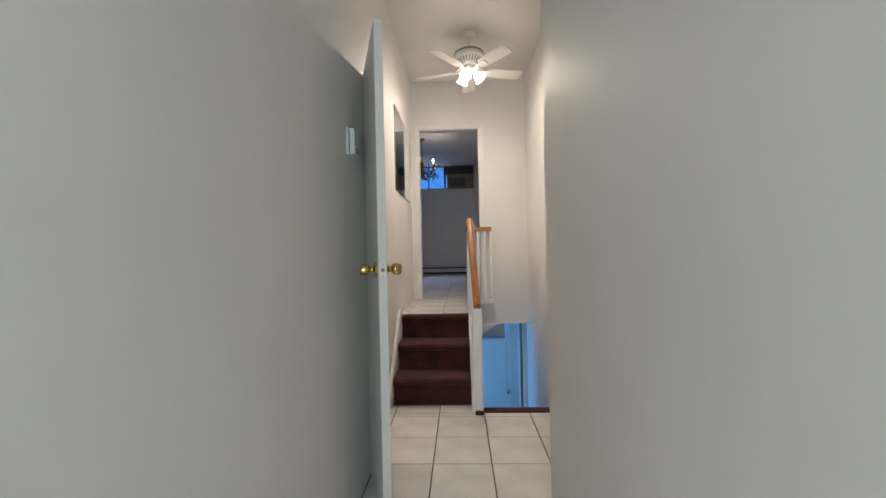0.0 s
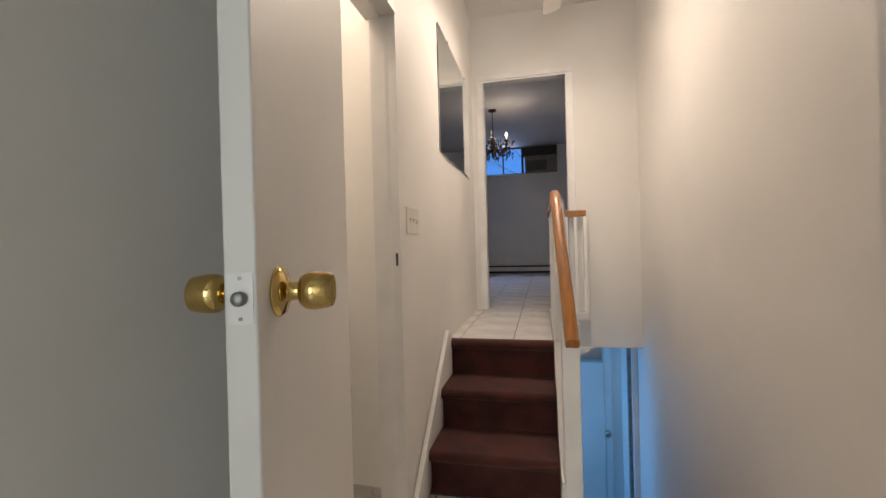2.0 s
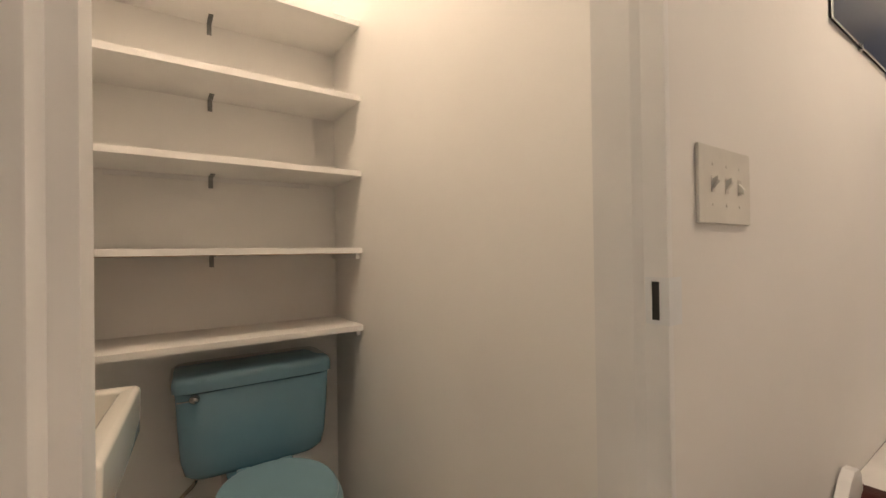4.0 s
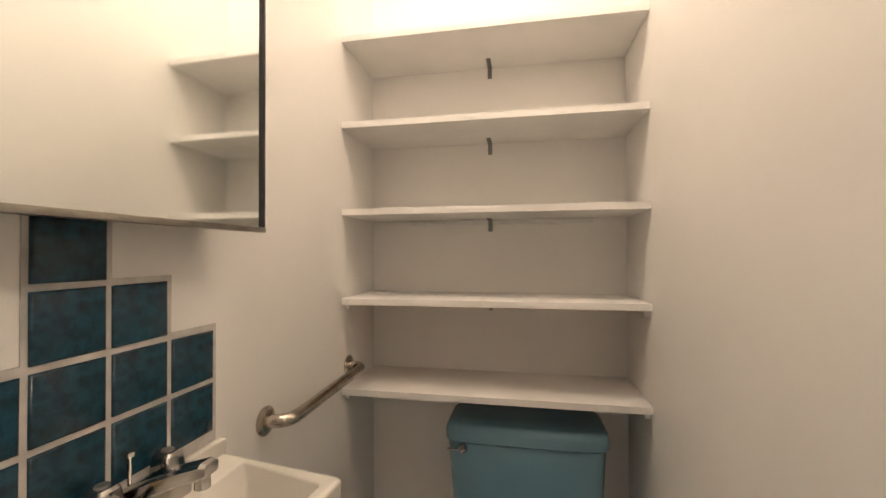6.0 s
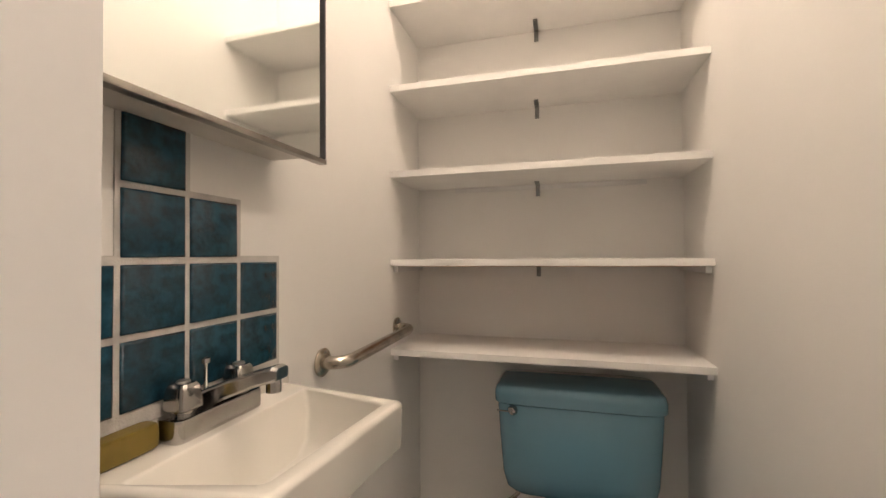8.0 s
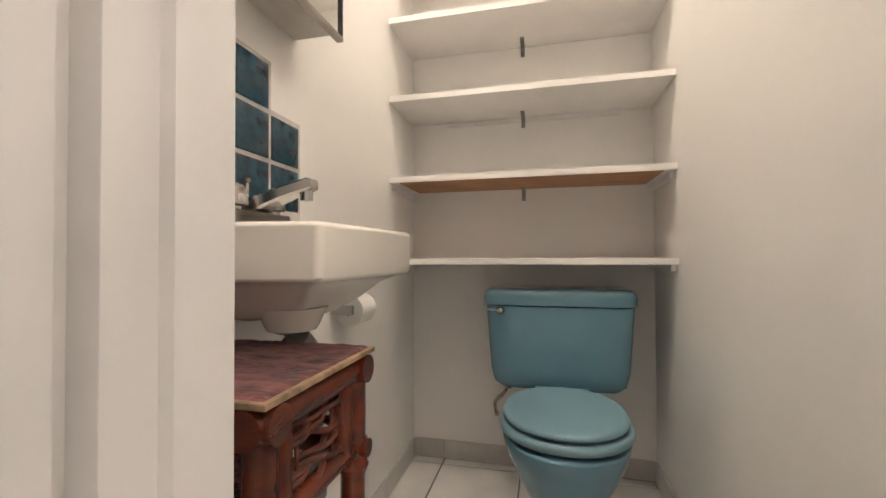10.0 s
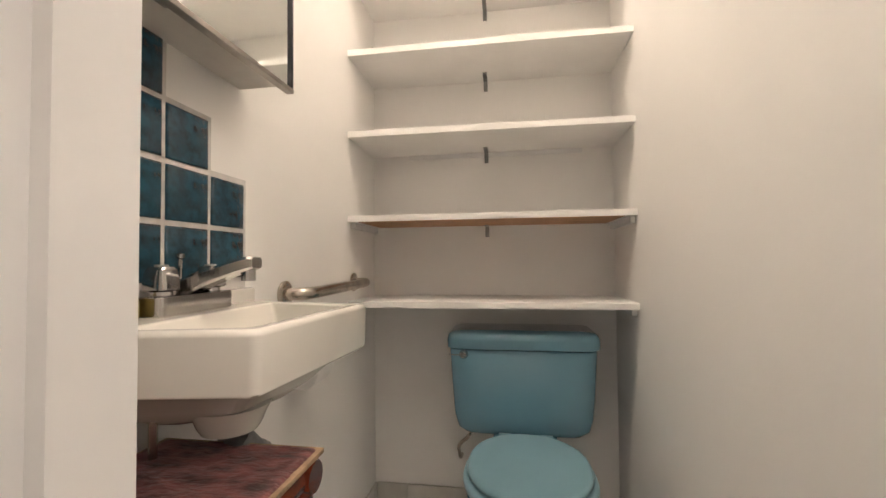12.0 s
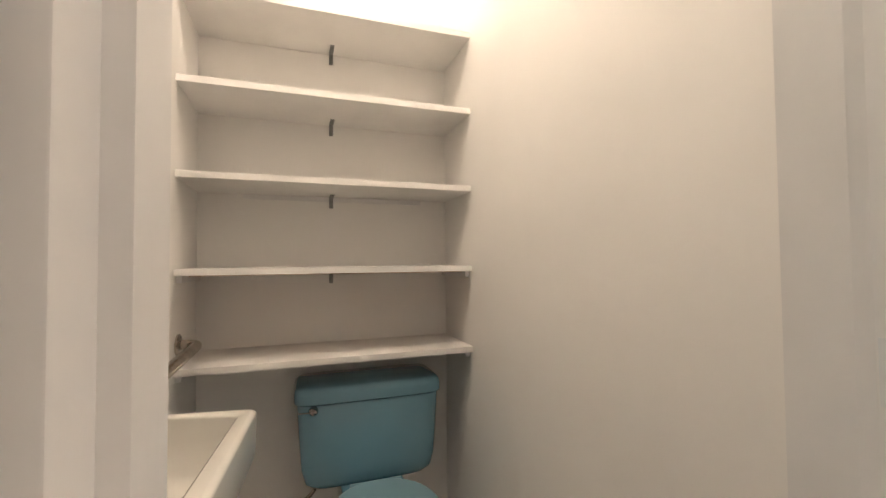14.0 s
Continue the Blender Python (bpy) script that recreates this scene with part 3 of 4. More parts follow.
# ---------------------------------------------------------------- ceiling fan
def ceiling_fan():
    f = thing("ceiling_fan", (FAN.x, FAN.y, TOP), "white five-blade ceiling fan with three lit glass shades", "ceiling fan")
    hub = FAN + Vector((0, 0, 0.058))
    c, drop = Matrix.Translation(hub), TOP - hub.z
    bm = bmesh.new()
    lathe(bm, [(0.001, drop), (0.066, drop), (0.068, drop - 0.02), (0.055, drop - 0.05), (0.02, drop - 0.062), (0.001, drop - 0.062)], c)
    part("canopy", bm, FAN_PAINT, f)
    bm = bmesh.new()
    tube(bm, [hub + Vector((0, 0, drop - 0.06)), hub + Vector((0, 0, 0.11))], 0.014)
    part("down_rod", bm, FAN_PAINT, f)
    bm = bmesh.new()
    lathe(bm, [(0.001, 0.125), (0.045, 0.122), (0.105, 0.112), (0.130, 0.095), (0.132, 0.062), (0.124, 0.052), (0.118, 0.05), (0.080, -0.006), (0.065, -0.015), (0.001, -0.018)], c, 36)
    motor = part("motor_housing", bm, FAN_PAINT, f)
    # Added ring: its grey colour paints the shade above the lamps.
    bm = bmesh.new()
    lathe(bm, [(0.020, 0.132), (0.050, 0.129), (0.108, 0.118), (0.1345, 0.099), (0.1350, 0.088), (0.131, 0.087), (0.130, 0.095), (0.020, 0.120)], c, 36)
    part("motor_shade_ring", bm, FAN_SHADED, motor, "dark grey ring that paints the shade on the motor top")
    for k in range(24):
        a = radians(15 * k)
        bm = bmesh.new()
        box(bm, -0.003, 0.003, -0.0045, 0.0045, -0.022, 0.022)
        bm.transform(c @ Matrix.Rotation(a, 4, "Z") @ Matrix.Translation((0.0985, 0, 0.022)) @ Matrix.Rotation(radians(34), 4, "Y"))
        part("vent", bm, DULL, motor)
    for k in range(5):
        a = radians(90 + 72 * k)
        m = Matrix.Translation(FAN) @ Matrix.Rotation(a, 4, "Z") @ Matrix.Rotation(radians(-13), 4, "X")
        bm = bmesh.new()
        prism(bm, [(0.17, -0.045), (0.19, -0.052), (0.46, -0.065), (0.50, -0.060), (0.515, -0.03), (0.515, 0.03), (0.50, 0.060), (0.46, 0.065), (0.19, 0.052), (0.17, 0.045)], "z", -0.004, 0.004, bevel=0.001)
        bm.transform(m)
        blade = part("blade", bm, FAN_PAINT, f)
        bm = bmesh.new()
        prism(bm, [(0.06, -0.018), (0.14, -0.014), (0.19, -0.04), (0.23, -0.03), (0.24, 0), (0.23, 0.03), (0.19, 0.04), (0.14, 0.014), (0.06, 0.018)], "z", -0.010, -0.004, bevel=0.001)
        bm.transform(m)
        tube(bm, [hub + Vector((0.06 * math.cos(a), 0.06 * math.sin(a), -0.005)), FAN + Vector((0.16 * math.cos(a), 0.16 * math.sin(a), -0.006))], 0.010, 8, flat=0.6)
        part("blade_iron", bm, FAN_PAINT, blade)
    bm = bmesh.new()
    lathe(bm, [(0.001, -0.018), (0.055, -0.02), (0.058, -0.05), (0.045, -0.075), (0.02, -0.09), (0.001, -0.092)], c)
    kit = part("light_kit", bm, FAN_PAINT, f)
    for a in (250, 10, 130):
        d = Vector((math.cos(radians(a)), math.sin(radians(a)), 0))
        axis = (d * 0.62 + Vector((0, 0, -0.78))).normalized()
        m = Matrix.Translation(hub + d * 0.045 + Vector((0, 0, -0.062))) @ axis.to_track_quat("Z", "Y").to_matrix().to_4x4()
        bm = bmesh.new()
        lathe(bm, [(0.001, 0), (0.018, 0), (0.020, 0.02), (0.030, 0.032), (0.040, 0.055), (0.044, 0.08), (0.052, 0.105), (0.049, 0.105), (0.040, 0.08), (0.034, 0.055), (0.001, 0.03)], m, 24)
        part("shade", bm, LIT_GLASS, kit, "lit frosted glass tulip shade")
    bm = bmesh.new()
    tube(bm, [hub + Vector((0.05, -0.02, -0.09)), hub + Vector((0.052, -0.02, -0.24))], 0.0016, 6)
    lathe(bm, [(0.001, 0), (0.005, 0.004), (0.005, 0.014), (0.001, 0.02)], Matrix.Translation(hub + Vector((0.052, -0.02, -0.26))), 10)
    part("pull_chain", bm, CHROME, f)


ceiling_fan()


# ---------------------------------------------------------------- hall things
def hall_mirror():
    m = thing("wall_mirror", (XW, 4.75, 1.70), "frameless clear wall mirror held by small chrome clips", "mirror")
    bm = bmesh.new()
    box(bm, XW + 0.001, XW + 0.005, 4.197, 5.223, 1.70, 2.450)
    part("backing", bm, BLACK, m)
    bm = bmesh.new()
    box(bm, XW + 0.005, XW + 0.010, 4.195, 5.225, 1.698, 2.452, bevel=0.0025)
    part("mirror_glass", bm, MIRROR, m)
    for y in (4.45, 5.05):
        for z in (1.694, 2.450):
            bm = bmesh.new()
            box(bm, XW + 0.001, XW + 0.013, y - 0.008, y + 0.008, z - 0.006, z + 0.010, bevel=0.001)
            part("clip", bm, CHROME, m)


hall_mirror()


def switch_plate():
    s = thing("light_switch", (XW, 3.63, 1.263), "ivory triple light switch plate on the wall", "light switch")
    bm = bmesh.new()
    box(bm, XW, XW + 0.006, 3.541, 3.718, 1.205, 1.321, bevel=0.0025)
    part("plate", bm, PLASTIC, s)
    for k, up in zip(range(3), (1, 1, -1)):
        y = 3.583 + 0.046 * k
        bm = bmesh.new()
        box(bm, XW + 0.005, XW + 0.0068, y - 0.006, y + 0.006, 1.252, 1.276)
        part("slot", bm, CABINET, s)
        bm = bmesh.new()
        prism(bm, [(XW + 0.006, 1.257), (XW + 0.006, 1.271), (XW + 0.0145, 1.264 + 0.012 * up), (XW + 0.0145, 1.264 + 0.004 * up)] if up > 0 else
              [(XW + 0.006, 1.257), (XW + 0.006, 1.271), (XW + 0.0145, 1.260), (XW + 0.0145, 1.252)], "y", y - 0.0045, y + 0.0045, bevel=0.0008)
        part("toggle", bm, PLASTIC, s)
        for dz in (-0.030, 0.030):
            bm = bmesh.new()
            lathe(bm, [(0.0005, 0), (0.0032, 0), (0.0028, 0.0012), (0.0005, 0.0014)], Matrix.Translation((XW + 0.0055, y, 1.264 + dz)) @ Matrix.Rotation(radians(90), 4, "Y"), 8)
            part("screw", bm, PLASTIC, s)


switch_plate()


def door_chime():
    x = -0.405
    s = thing("door_chime", (x, 2.42, 1.64), "white plastic door chime box mounted on the wall", "door chime")
    bm = bmesh.new()
    box(bm, x, x + 0.010, 2.404, 2.487, 1.600, 1.722, bevel=0.003)
    part("back_plate", bm, WHITE_PLASTIC, s)
    bm = bmesh.new()
    box(bm, x + 0.013, x + 0.036, 2.410, 2.492, 1.602, 1.718, bevel=0.004)
    body = part("cover", bm, WHITE_PLASTIC, s)
    # Black filler paints the shade between back plate and cover.
    bm = bmesh.new()
    box(bm, x + 0.009, x + 0.014, 2.414, 2.482, 1.608, 1.712)
    part("shadow_joint", bm, BLACK, body)
    # Black strips laid on the cover paint the shade in its slots.
    for z in (1.611, 1.625):
        bm = bmesh.new()
        box(bm, x + 0.0345, x + 0.0372, 2.427, 2.484, z, z + 0.005)
        part("slot", bm, BLACK, body)


door_chime()


# ---------------------------------------------------------------- upper room things
def chandelier():
    c = Vector((-0.551, 7.95, 2.61))
    ch = thing("chandelier", (c.x, c.y, RTOP), "dark bronze candle chandelier with one lit bulb", "chandelier")
    m = Matrix.Translation(c)
    bm = bmesh.new()
    lathe(bm, [(0.001, RTOP - c.z), (0.062, RTOP - c.z), (0.055, RTOP - c.z - 0.018), (0.012, RTOP - c.z - 0.03), (0.001, RTOP - c.z - 0.03)], m)
    part("canopy", bm, BRONZE, ch)
    bm = bmesh.new()
    tube(bm, [c + Vector((0, 0, RTOP - c.z - 0.02)), c + Vector((0, 0, 0.14))], 0.007, 8)
    part("stem", bm, BRONZE, ch)
    bm = bmesh.new()
    lathe(bm, [(0.001, 0.15), (0.02, 0.14), (0.012, 0.11), (0.028, 0.08), (0.036, 0.05), (0.024, 0.01), (0.016, -0.02), (0.036, -0.05), (0.042, -0.08), (0.022, -0.13), (0.012, -0.17), (0.001, -0.20)], m, 20)
    part("body", bm, BRONZE, ch)
    for k in range(8):
        a = radians(-46 + 45 * k)
        d = Vector((math.cos(a), math.sin(a), 0))
        r = 0.30 if k % 2 == 0 else 0.20
        zc = 0.0 if k % 2 == 0 else 0.06
        bm = bmesh.new()
        tube(bm, bend([c + d * 0.03 + Vector((0, 0, -0.06)), c + d * r * 0.55 + Vector((0, 0, -0.14)), c + d * r + Vector((0, 0, -0.08)), c + d * r + Vector((0, 0, zc))], 0.05, 5), 0.009, 8)
        arm = part("arm", bm, BRONZE, ch)
        p = Matrix.Translation(c + d * r + Vector((0, 0, zc)))
        bm = bmesh.new()
        lathe(bm, [(0.001, -0.01), (0.012, -0.006), (0.03, 0.006), (0.03, 0.009), (0.001, 0.008)], p, 14)
        part("drip_pan", bm, BRONZE, arm)
        bm = bmesh.new()
        lathe(bm, [(0.001, 0.006), (0.009, 0.006), (0.009, 0.06), (0.001, 0.06)], p, 12)
        part("candle", bm, CANDLE, arm)
        bm = bmesh.new()
        lathe(bm, [(0.001, 0.06), (0.008, 0.064), (0.014, 0.08), (0.011, 0.10), (0.003, 0.118), (0.001, 0.12)], p, 12)
        part("bulb", bm, LIT_BULB if k == 0 else CANDLE, arm, "lit candle bulb" if k == 0 else "")
        for j in range(4):
            bm = bmesh.new()
            w = d.cross(Vector((0, 0, 1))) * (0.03 * (-1) ** j)
            e = c + d * (r * (0.3 + 0.2 * j)) + Vector((0, 0, -0.075 + 0.02 * (j % 2)))
            tube(bm, [e, e + w * 0.6 + Vector((0, 0, 0.03)), e + w + Vector((0, 0, 0.025)), e + w * 1.3 + Vector((0, 0, 0.01))], 0.01, 6, taper=[0.004, 0.011, 0.009, 0.001], flat=0.35)
            part("leaf_ornament", bm, BRONZE, arm)
        for j in range(6):
            bm = bmesh.new()
            q = d * (r * (0.25 + 0.15 * j)) + Vector((0.012 * (j - 1), 0.01, -0.11 - 0.03 * ((j + k) % 3)))
            lathe(bm, [(0.001, 0.03), (0.009, 0.008), (0.012, -0.008), (0.001, -0.036)], Matrix.Translation(c + q), 6)
            part("drop", bm, CRYSTAL, arm)
    rnd = random.Random(11)
    for k in range(110):
        a, r = rnd.uniform(0, 2 * math.pi), 0.05 + 0.25 * rnd.random() ** 0.7
        q = c + Vector((r * math.cos(a), r * math.sin(a), rnd.uniform(-0.17, 0.05) + 0.10 * (r - 0.15)))
        bm = bmesh.new()
        if k % 2:
            lathe(bm, [(0.001, 0.026), (0.008, 0.008), (0.010, -0.006), (0.001, -0.030)], Matrix.Translation(q), 6)
            part("drop", bm, CRYSTAL, ch)
        else:
            w = Vector((rnd.uniform(-1, 1), rnd.uniform(-1, 1), rnd.uniform(-0.6, 0.8))) * 0.035
            tube(bm, [q, q + w * 0.6 + Vector((0, 0, 0.02)), q + w + Vector((0, 0, 0.012)), q + w * 1.3], 0.01, 6, taper=[0.004, 0.012, 0.010, 0.001], flat=0.35)
            part("leaf_ornament", bm, BRONZE, ch)


chandelier()


def room_window():
    w = thing("window_1", (-0.7, YR, 2.59), "high sliding window with blue daylight behind dark frames", "window", kind="structure")
    for name, d in (("window_frame", (-1.30, 0.47, YR + 0.02, YR + 0.06, 2.585, 2.61)), ("window_frame", (-1.30, 0.47, YR + 0.02, YR + 0.06, 3.105, RTOP)),
                    ("mullion", (-0.63, -0.602, YR + 0.02, YR + 0.055, 2.61, 3.105)), ("mullion", (-0.25, -0.205, YR + 0.02, YR + 0.06, 2.61, 3.105)), ("window_frame", (-1.30, -1.27, YR + 0.02, YR + 0.06, 2.61, 3.105))):
        bm = bmesh.new()
        box(bm, *d, bevel=0.002)
        part(name, bm, WIN_FRAME, w)
    for x0, x1 in ((-1.27, -0.63), (-0.602, -0.25)):
        bm = bmesh.new()
        box(bm, x0, x1, YR + 0.034, YR + 0.038, 2.61, 3.105)
        p = part("pane", bm, GLASS, w)
        p.visible_shadow = False
    bm = bmesh.new()
    box(bm, -1.32, 0.49, YR - 0.02, YR + 0.02, 2.572, 2.588, bevel=0.004)
    part("window_sill", bm, TRIM, w)
    a = thing("air_conditioner", (0.1, YR, 2.59), "old beige air conditioner set in the window band", "air conditioner")
    bm = bmesh.new()
    box(bm, -0.18, 0.44, YR - 0.16, YR + 0.15, 2.590, 2.91, bevel=0.012)
    body = part("case", bm, AC_PLASTIC, a)
    bm = bmesh.new()
    box(bm, -0.14, 0.24, YR - 0.166, YR - 0.158, 2.62, 2.81, bevel=0.003)
    g = part("grille", bm, AC_DARK, a)
    for k in range(9):
        bm = bmesh.new()
        box(bm, -0.135, 0.235, YR - 0.170, YR - 0.165, 2.63 + 0.020 * k, 2.636 + 0.020 * k)
        part("slat", bm, AC_PLASTIC, g)
    bm = bmesh.new()
    box(bm, 0.27, 0.41, YR - 0.166, YR - 0.158, 2.62, 2.88, bevel=0.003)
    part("control_door", bm, AC_PLASTIC, a)
    bm = bmesh.new()
    box(bm, -0.205, 0.45, YR - 0.012, YR + 0.02, 2.913, 3.105)
    tagged(part("filler_panel", bm, AC_DARK), "dark panel filling the window above the air conditioner", "panel")


room_window()


def bare_tree():
    t = thing("tree", (-0.4, 14.5, 0), "bare leafless tree outside the high window", "tree")
    rnd = random.Random(5)
    bm = bmesh.new()
    tube(bm, [(-0.4, 14.5, 0), (-0.42, 14.5, 1.6), (-0.36, 14.5, 3.2), (-0.45, 14.5, 5.0)], 0.1, 10, taper=[0.07, 0.05, 0.03, 0.015])
    part("trunk", bm, BARK, t)
    bm = bmesh.new()

    def limb(p, d, length, r, depth):
        q = p + d * length * 0.5 + Vector((rnd.uniform(-0.05, 0.05), 0, rnd.uniform(-0.03, 0.06)))
        e = p + d * length
        tube(bm, [p, q, e], r, 6, taper=[r, r * 0.8, r * 0.55])
        if depth:
            for _ in range(3):
                n = (d + Vector((rnd.uniform(-0.8, 0.8), rnd.uniform(-0.4, 0.4), rnd.uniform(-0.2, 0.7)))).normalized()
                limb(p + d * length * rnd.uniform(0.4, 1.0), n, length * rnd.uniform(0.5, 0.75), r * 0.55, depth - 1)
    for k in range(9):
        limb(Vector((-0.4, 14.5, 1.8 + 0.28 * k)), Vector(((-1) ** k * rnd.uniform(0.5, 1), rnd.uniform(-0.3, 0.3), rnd.uniform(0.3, 0.9))).normalized(), rnd.uniform(0.8, 1.3), 0.013, 3)
    part("branches", bm, BARK, t)


bare_tree()
boxes("ground", GROUND, "grey-brown ground outside the window", "ground", (-60, 60, 10.6, 80, -0.2, 0.0))


def baseboard_heater():
    h = thing("baseboard_heater", (0, YR - 0.04, UP), "long white metal baseboard heater along the wall", "heater")
    bm = bmesh.new()
    prism(bm, [(YR - 0.036, UP + 0.040), (YR - 0.055, UP + 0.040), (YR - 0.058, UP + 0.115), (YR - 0.052, UP + 0.122), (YR - 0.036, UP + 0.122)], "x", -2.55, 2.25)
    part("front_panel", bm, TRIM, h)
    bm = bmesh.new()
    prism(bm, [(YR - 0.001, UP + 0.150), (YR - 0.05, UP + 0.152), (YR - 0.03, UP + 0.170), (YR - 0.001, UP + 0.173)], "x", -2.55, 2.25)
    part("top_cover", bm, TRIM, h)
    # Solid black filler paints the shade in the gaps round the panel.
    bm = bmesh.new()
    box(bm, -2.55, 2.25, YR - 0.035, YR - 0.002, UP + 0.001, UP + 0.149)
    part("fin_shadow_gap", bm, BLACK, h)


baseboard_heater()


# ---------------------------------------------------------------- closet things
def shelves():
    for k, z in enumerate((2.090, 1.789, 1.487, 1.178, 0.868)):
        s = thing("wall_shelf", (XB, 3.07, z), "deep white painted shelf above the toilet" if k else "topmost white painted shelf above the toilet", "shelf", "shelves above the toilet")
        bm = bmesh.new()
        box(bm, XB + 0.001, -1.739, YW + 0.001, YE - 0.001, z - 0.011, z + 0.011, bevel=0.001)
        part("board", bm, SHELF, s)
        if k == 3:
            bm = bmesh.new()
            box(bm, XB + 0.04, -1.744, YW + 0.04, YE - 0.04, z - 0.013, z - 0.0105)
            part("underside", bm, BARE_WOOD, s, "unpainted reddish wood underside")
        if k > 2:
            for y0, y1 in ((YW + 0.0005, YW + 0.018), (YE - 0.018, YE - 0.0005)):
                bm = bmesh.new()
                box(bm, XB + 0.001, -1.768, y0, y1, z - 0.034, z - 0.0115, bevel=0.002)
                part("cleat", bm, TRIM, s)
        if k == 2:
            bm = bmesh.new()
            box(bm, XB + 0.001, XB + 0.012, YW + 0.16, YE - 0.12, z - 0.030, z - 0.0115, bevel=0.002)
            part("cleat", bm, TRIM, s)
        if k < 4:
            bm = bmesh.new()
            y = 3.071
            box(bm, XB + 0.0145, XB + 0.018, y - 0.008, y + 0.008, z - 0.058, z - 0.0135)
            box(bm, XB + 0.0145, XB + 0.095, y - 0.008, y + 0.008, z - 0.0165, z - 0.0130)
            part("angle_bracket", bm, DULL, s, "grey metal angle bracket")


shelves()


def toilet():
    t = thing("toilet", (-1.75, 3.215, 0), "teal blue close-coupled porcelain toilet with closed lid", "toilet")
    cy = 3.199
    # tank: narrows downwards, rounded lower corners
    bm = bmesh.new()
    rings = []
    for z, hw, x0, x1 in ((0.402, 0.17, -2.01, -1.83), (0.404, 0.212, -2.02, -1.812), (0.422, 0.235, -2.03, -1.802), (0.47, 0.247, -2.035, -1.795), (0.58, 0.255, -2.035, -1.790), (0.704, 0.262, -2.035, -1.787)):
        rings.append(oval((x0 + x1) / 2, cy, (x1 - x0) / 2, hw, z, 40, 7.0))
    loft(bm, rings)
    part("tank", bm, TEAL, t, angle=60)
    bm = bmesh.new()
    loft(bm, [oval(-1.908, cy, sx, sy, z, 40, 7.0) for z, sx, sy in ((0.706, 0.120, 0.264), (0.709, 0.126, 0.2705), (0.738, 0.127, 0.2715), (0.756, 0.123, 0.266), (0.766, 0.110, 0.253), (0.768, 0.05, 0.2))])
    part("tank_lid", bm, TEAL, t, angle=60)
    bm = bmesh.new()
    m = Matrix.Translation((-1.790, 2.994, 0.690)) @ Matrix.Rotation(radians(90), 4, "Y")
    lathe(bm, [(0.001, 0), (0.016, 0), (0.017, 0.007), (0.014, 0.014), (0.010, 0.022), (0.001, 0.025)], m, 16)
    tube(bm, bend([(-1.772, 2.994, 0.690), (-1.770, 2.975, 0.691), (-1.768, 2.945, 0.692)], 0.01), 0.0038, 10, flat=0.6)
    part("flush_lever", bm, CHROME, t, "chrome flush lever")
    # bowl
    by = 3.206
    bm = bmesh.new()
    loft(bm, [oval(x, by, rx, ry, z, 40, p) for z, x, rx, ry, p in ((0.0, -1.60, 0.225, 0.115, 2.6), (0.02, -1.60, 0.222, 0.112, 2.6), (0.06, -1.60, 0.195, 0.095, 2.4), (0.14, -1.595, 0.188, 0.092, 2.2), (0.20, -1.585, 0.205, 0.115, 2.2),
                                                                  (0.27, -1.57, 0.222, 0.150, 2.2), (0.33, -1.562, 0.228, 0.175, 2.2), (0.365, -1.56, 0.228, 0.183, 2.2), (0.373, -1.56, 0.220, 0.177, 2.2))])
    box(bm, -2.00, -1.66, by - 0.115, by + 0.115, 0.28, 0.400, bevel=0.02)
    part("bowl", bm, TEAL, t, angle=60)
    bm = bmesh.new()
    loft(bm, [oval(-1.557, by, 0.215 * s, 0.190 * s, z, 40, 2.15) for s, z in ((0.96, 0.380), (1.0, 0.385), (1.01, 0.395), (0.99, 0.405), (0.93, 0.408))])
    part("seat", bm, TEAL_SEAT, t, angle=60)
    bm = bmesh.new()
    loft(bm, [oval(-1.560, by, 0.207 * s, 0.179 * s, z, 40, 2.15) for s, z in ((0.93, 0.4135), (0.985, 0.415), (1.0, 0.421), (0.985, 0.429), (0.93, 0.434), (0.6, 0.437), (0.2, 0.438))])
    part("lid", bm, TEAL_SEAT, t, angle=60)
    for dy in (-0.07, 0.07):
        bm = bmesh.new()
        tube(bm, [(-1.755, by + dy - 0.02, 0.420), (-1.755, by + dy + 0.02, 0.420)], 0.012, 12)
        part("seat_hinge", bm, TEAL_SEAT, t)
    bm = bmesh.new()
    tube(bm, bend([(-1.90, 3.01, 0.41), (-1.90, 3.01, 0.36), (-1.91, 2.955, 0.32), (-2.00, 2.955, 0.22), (-2.047, 2.955, 0.22)], 0.04), 0.007, 10)
    tube(bm, [(-1.90, 3.01, 0.405), (-1.90, 3.01, 0.375)], 0.014, 10)
    part("supply_pipe", bm, STEEL, t, "corroded water supply pipe")


toilet()


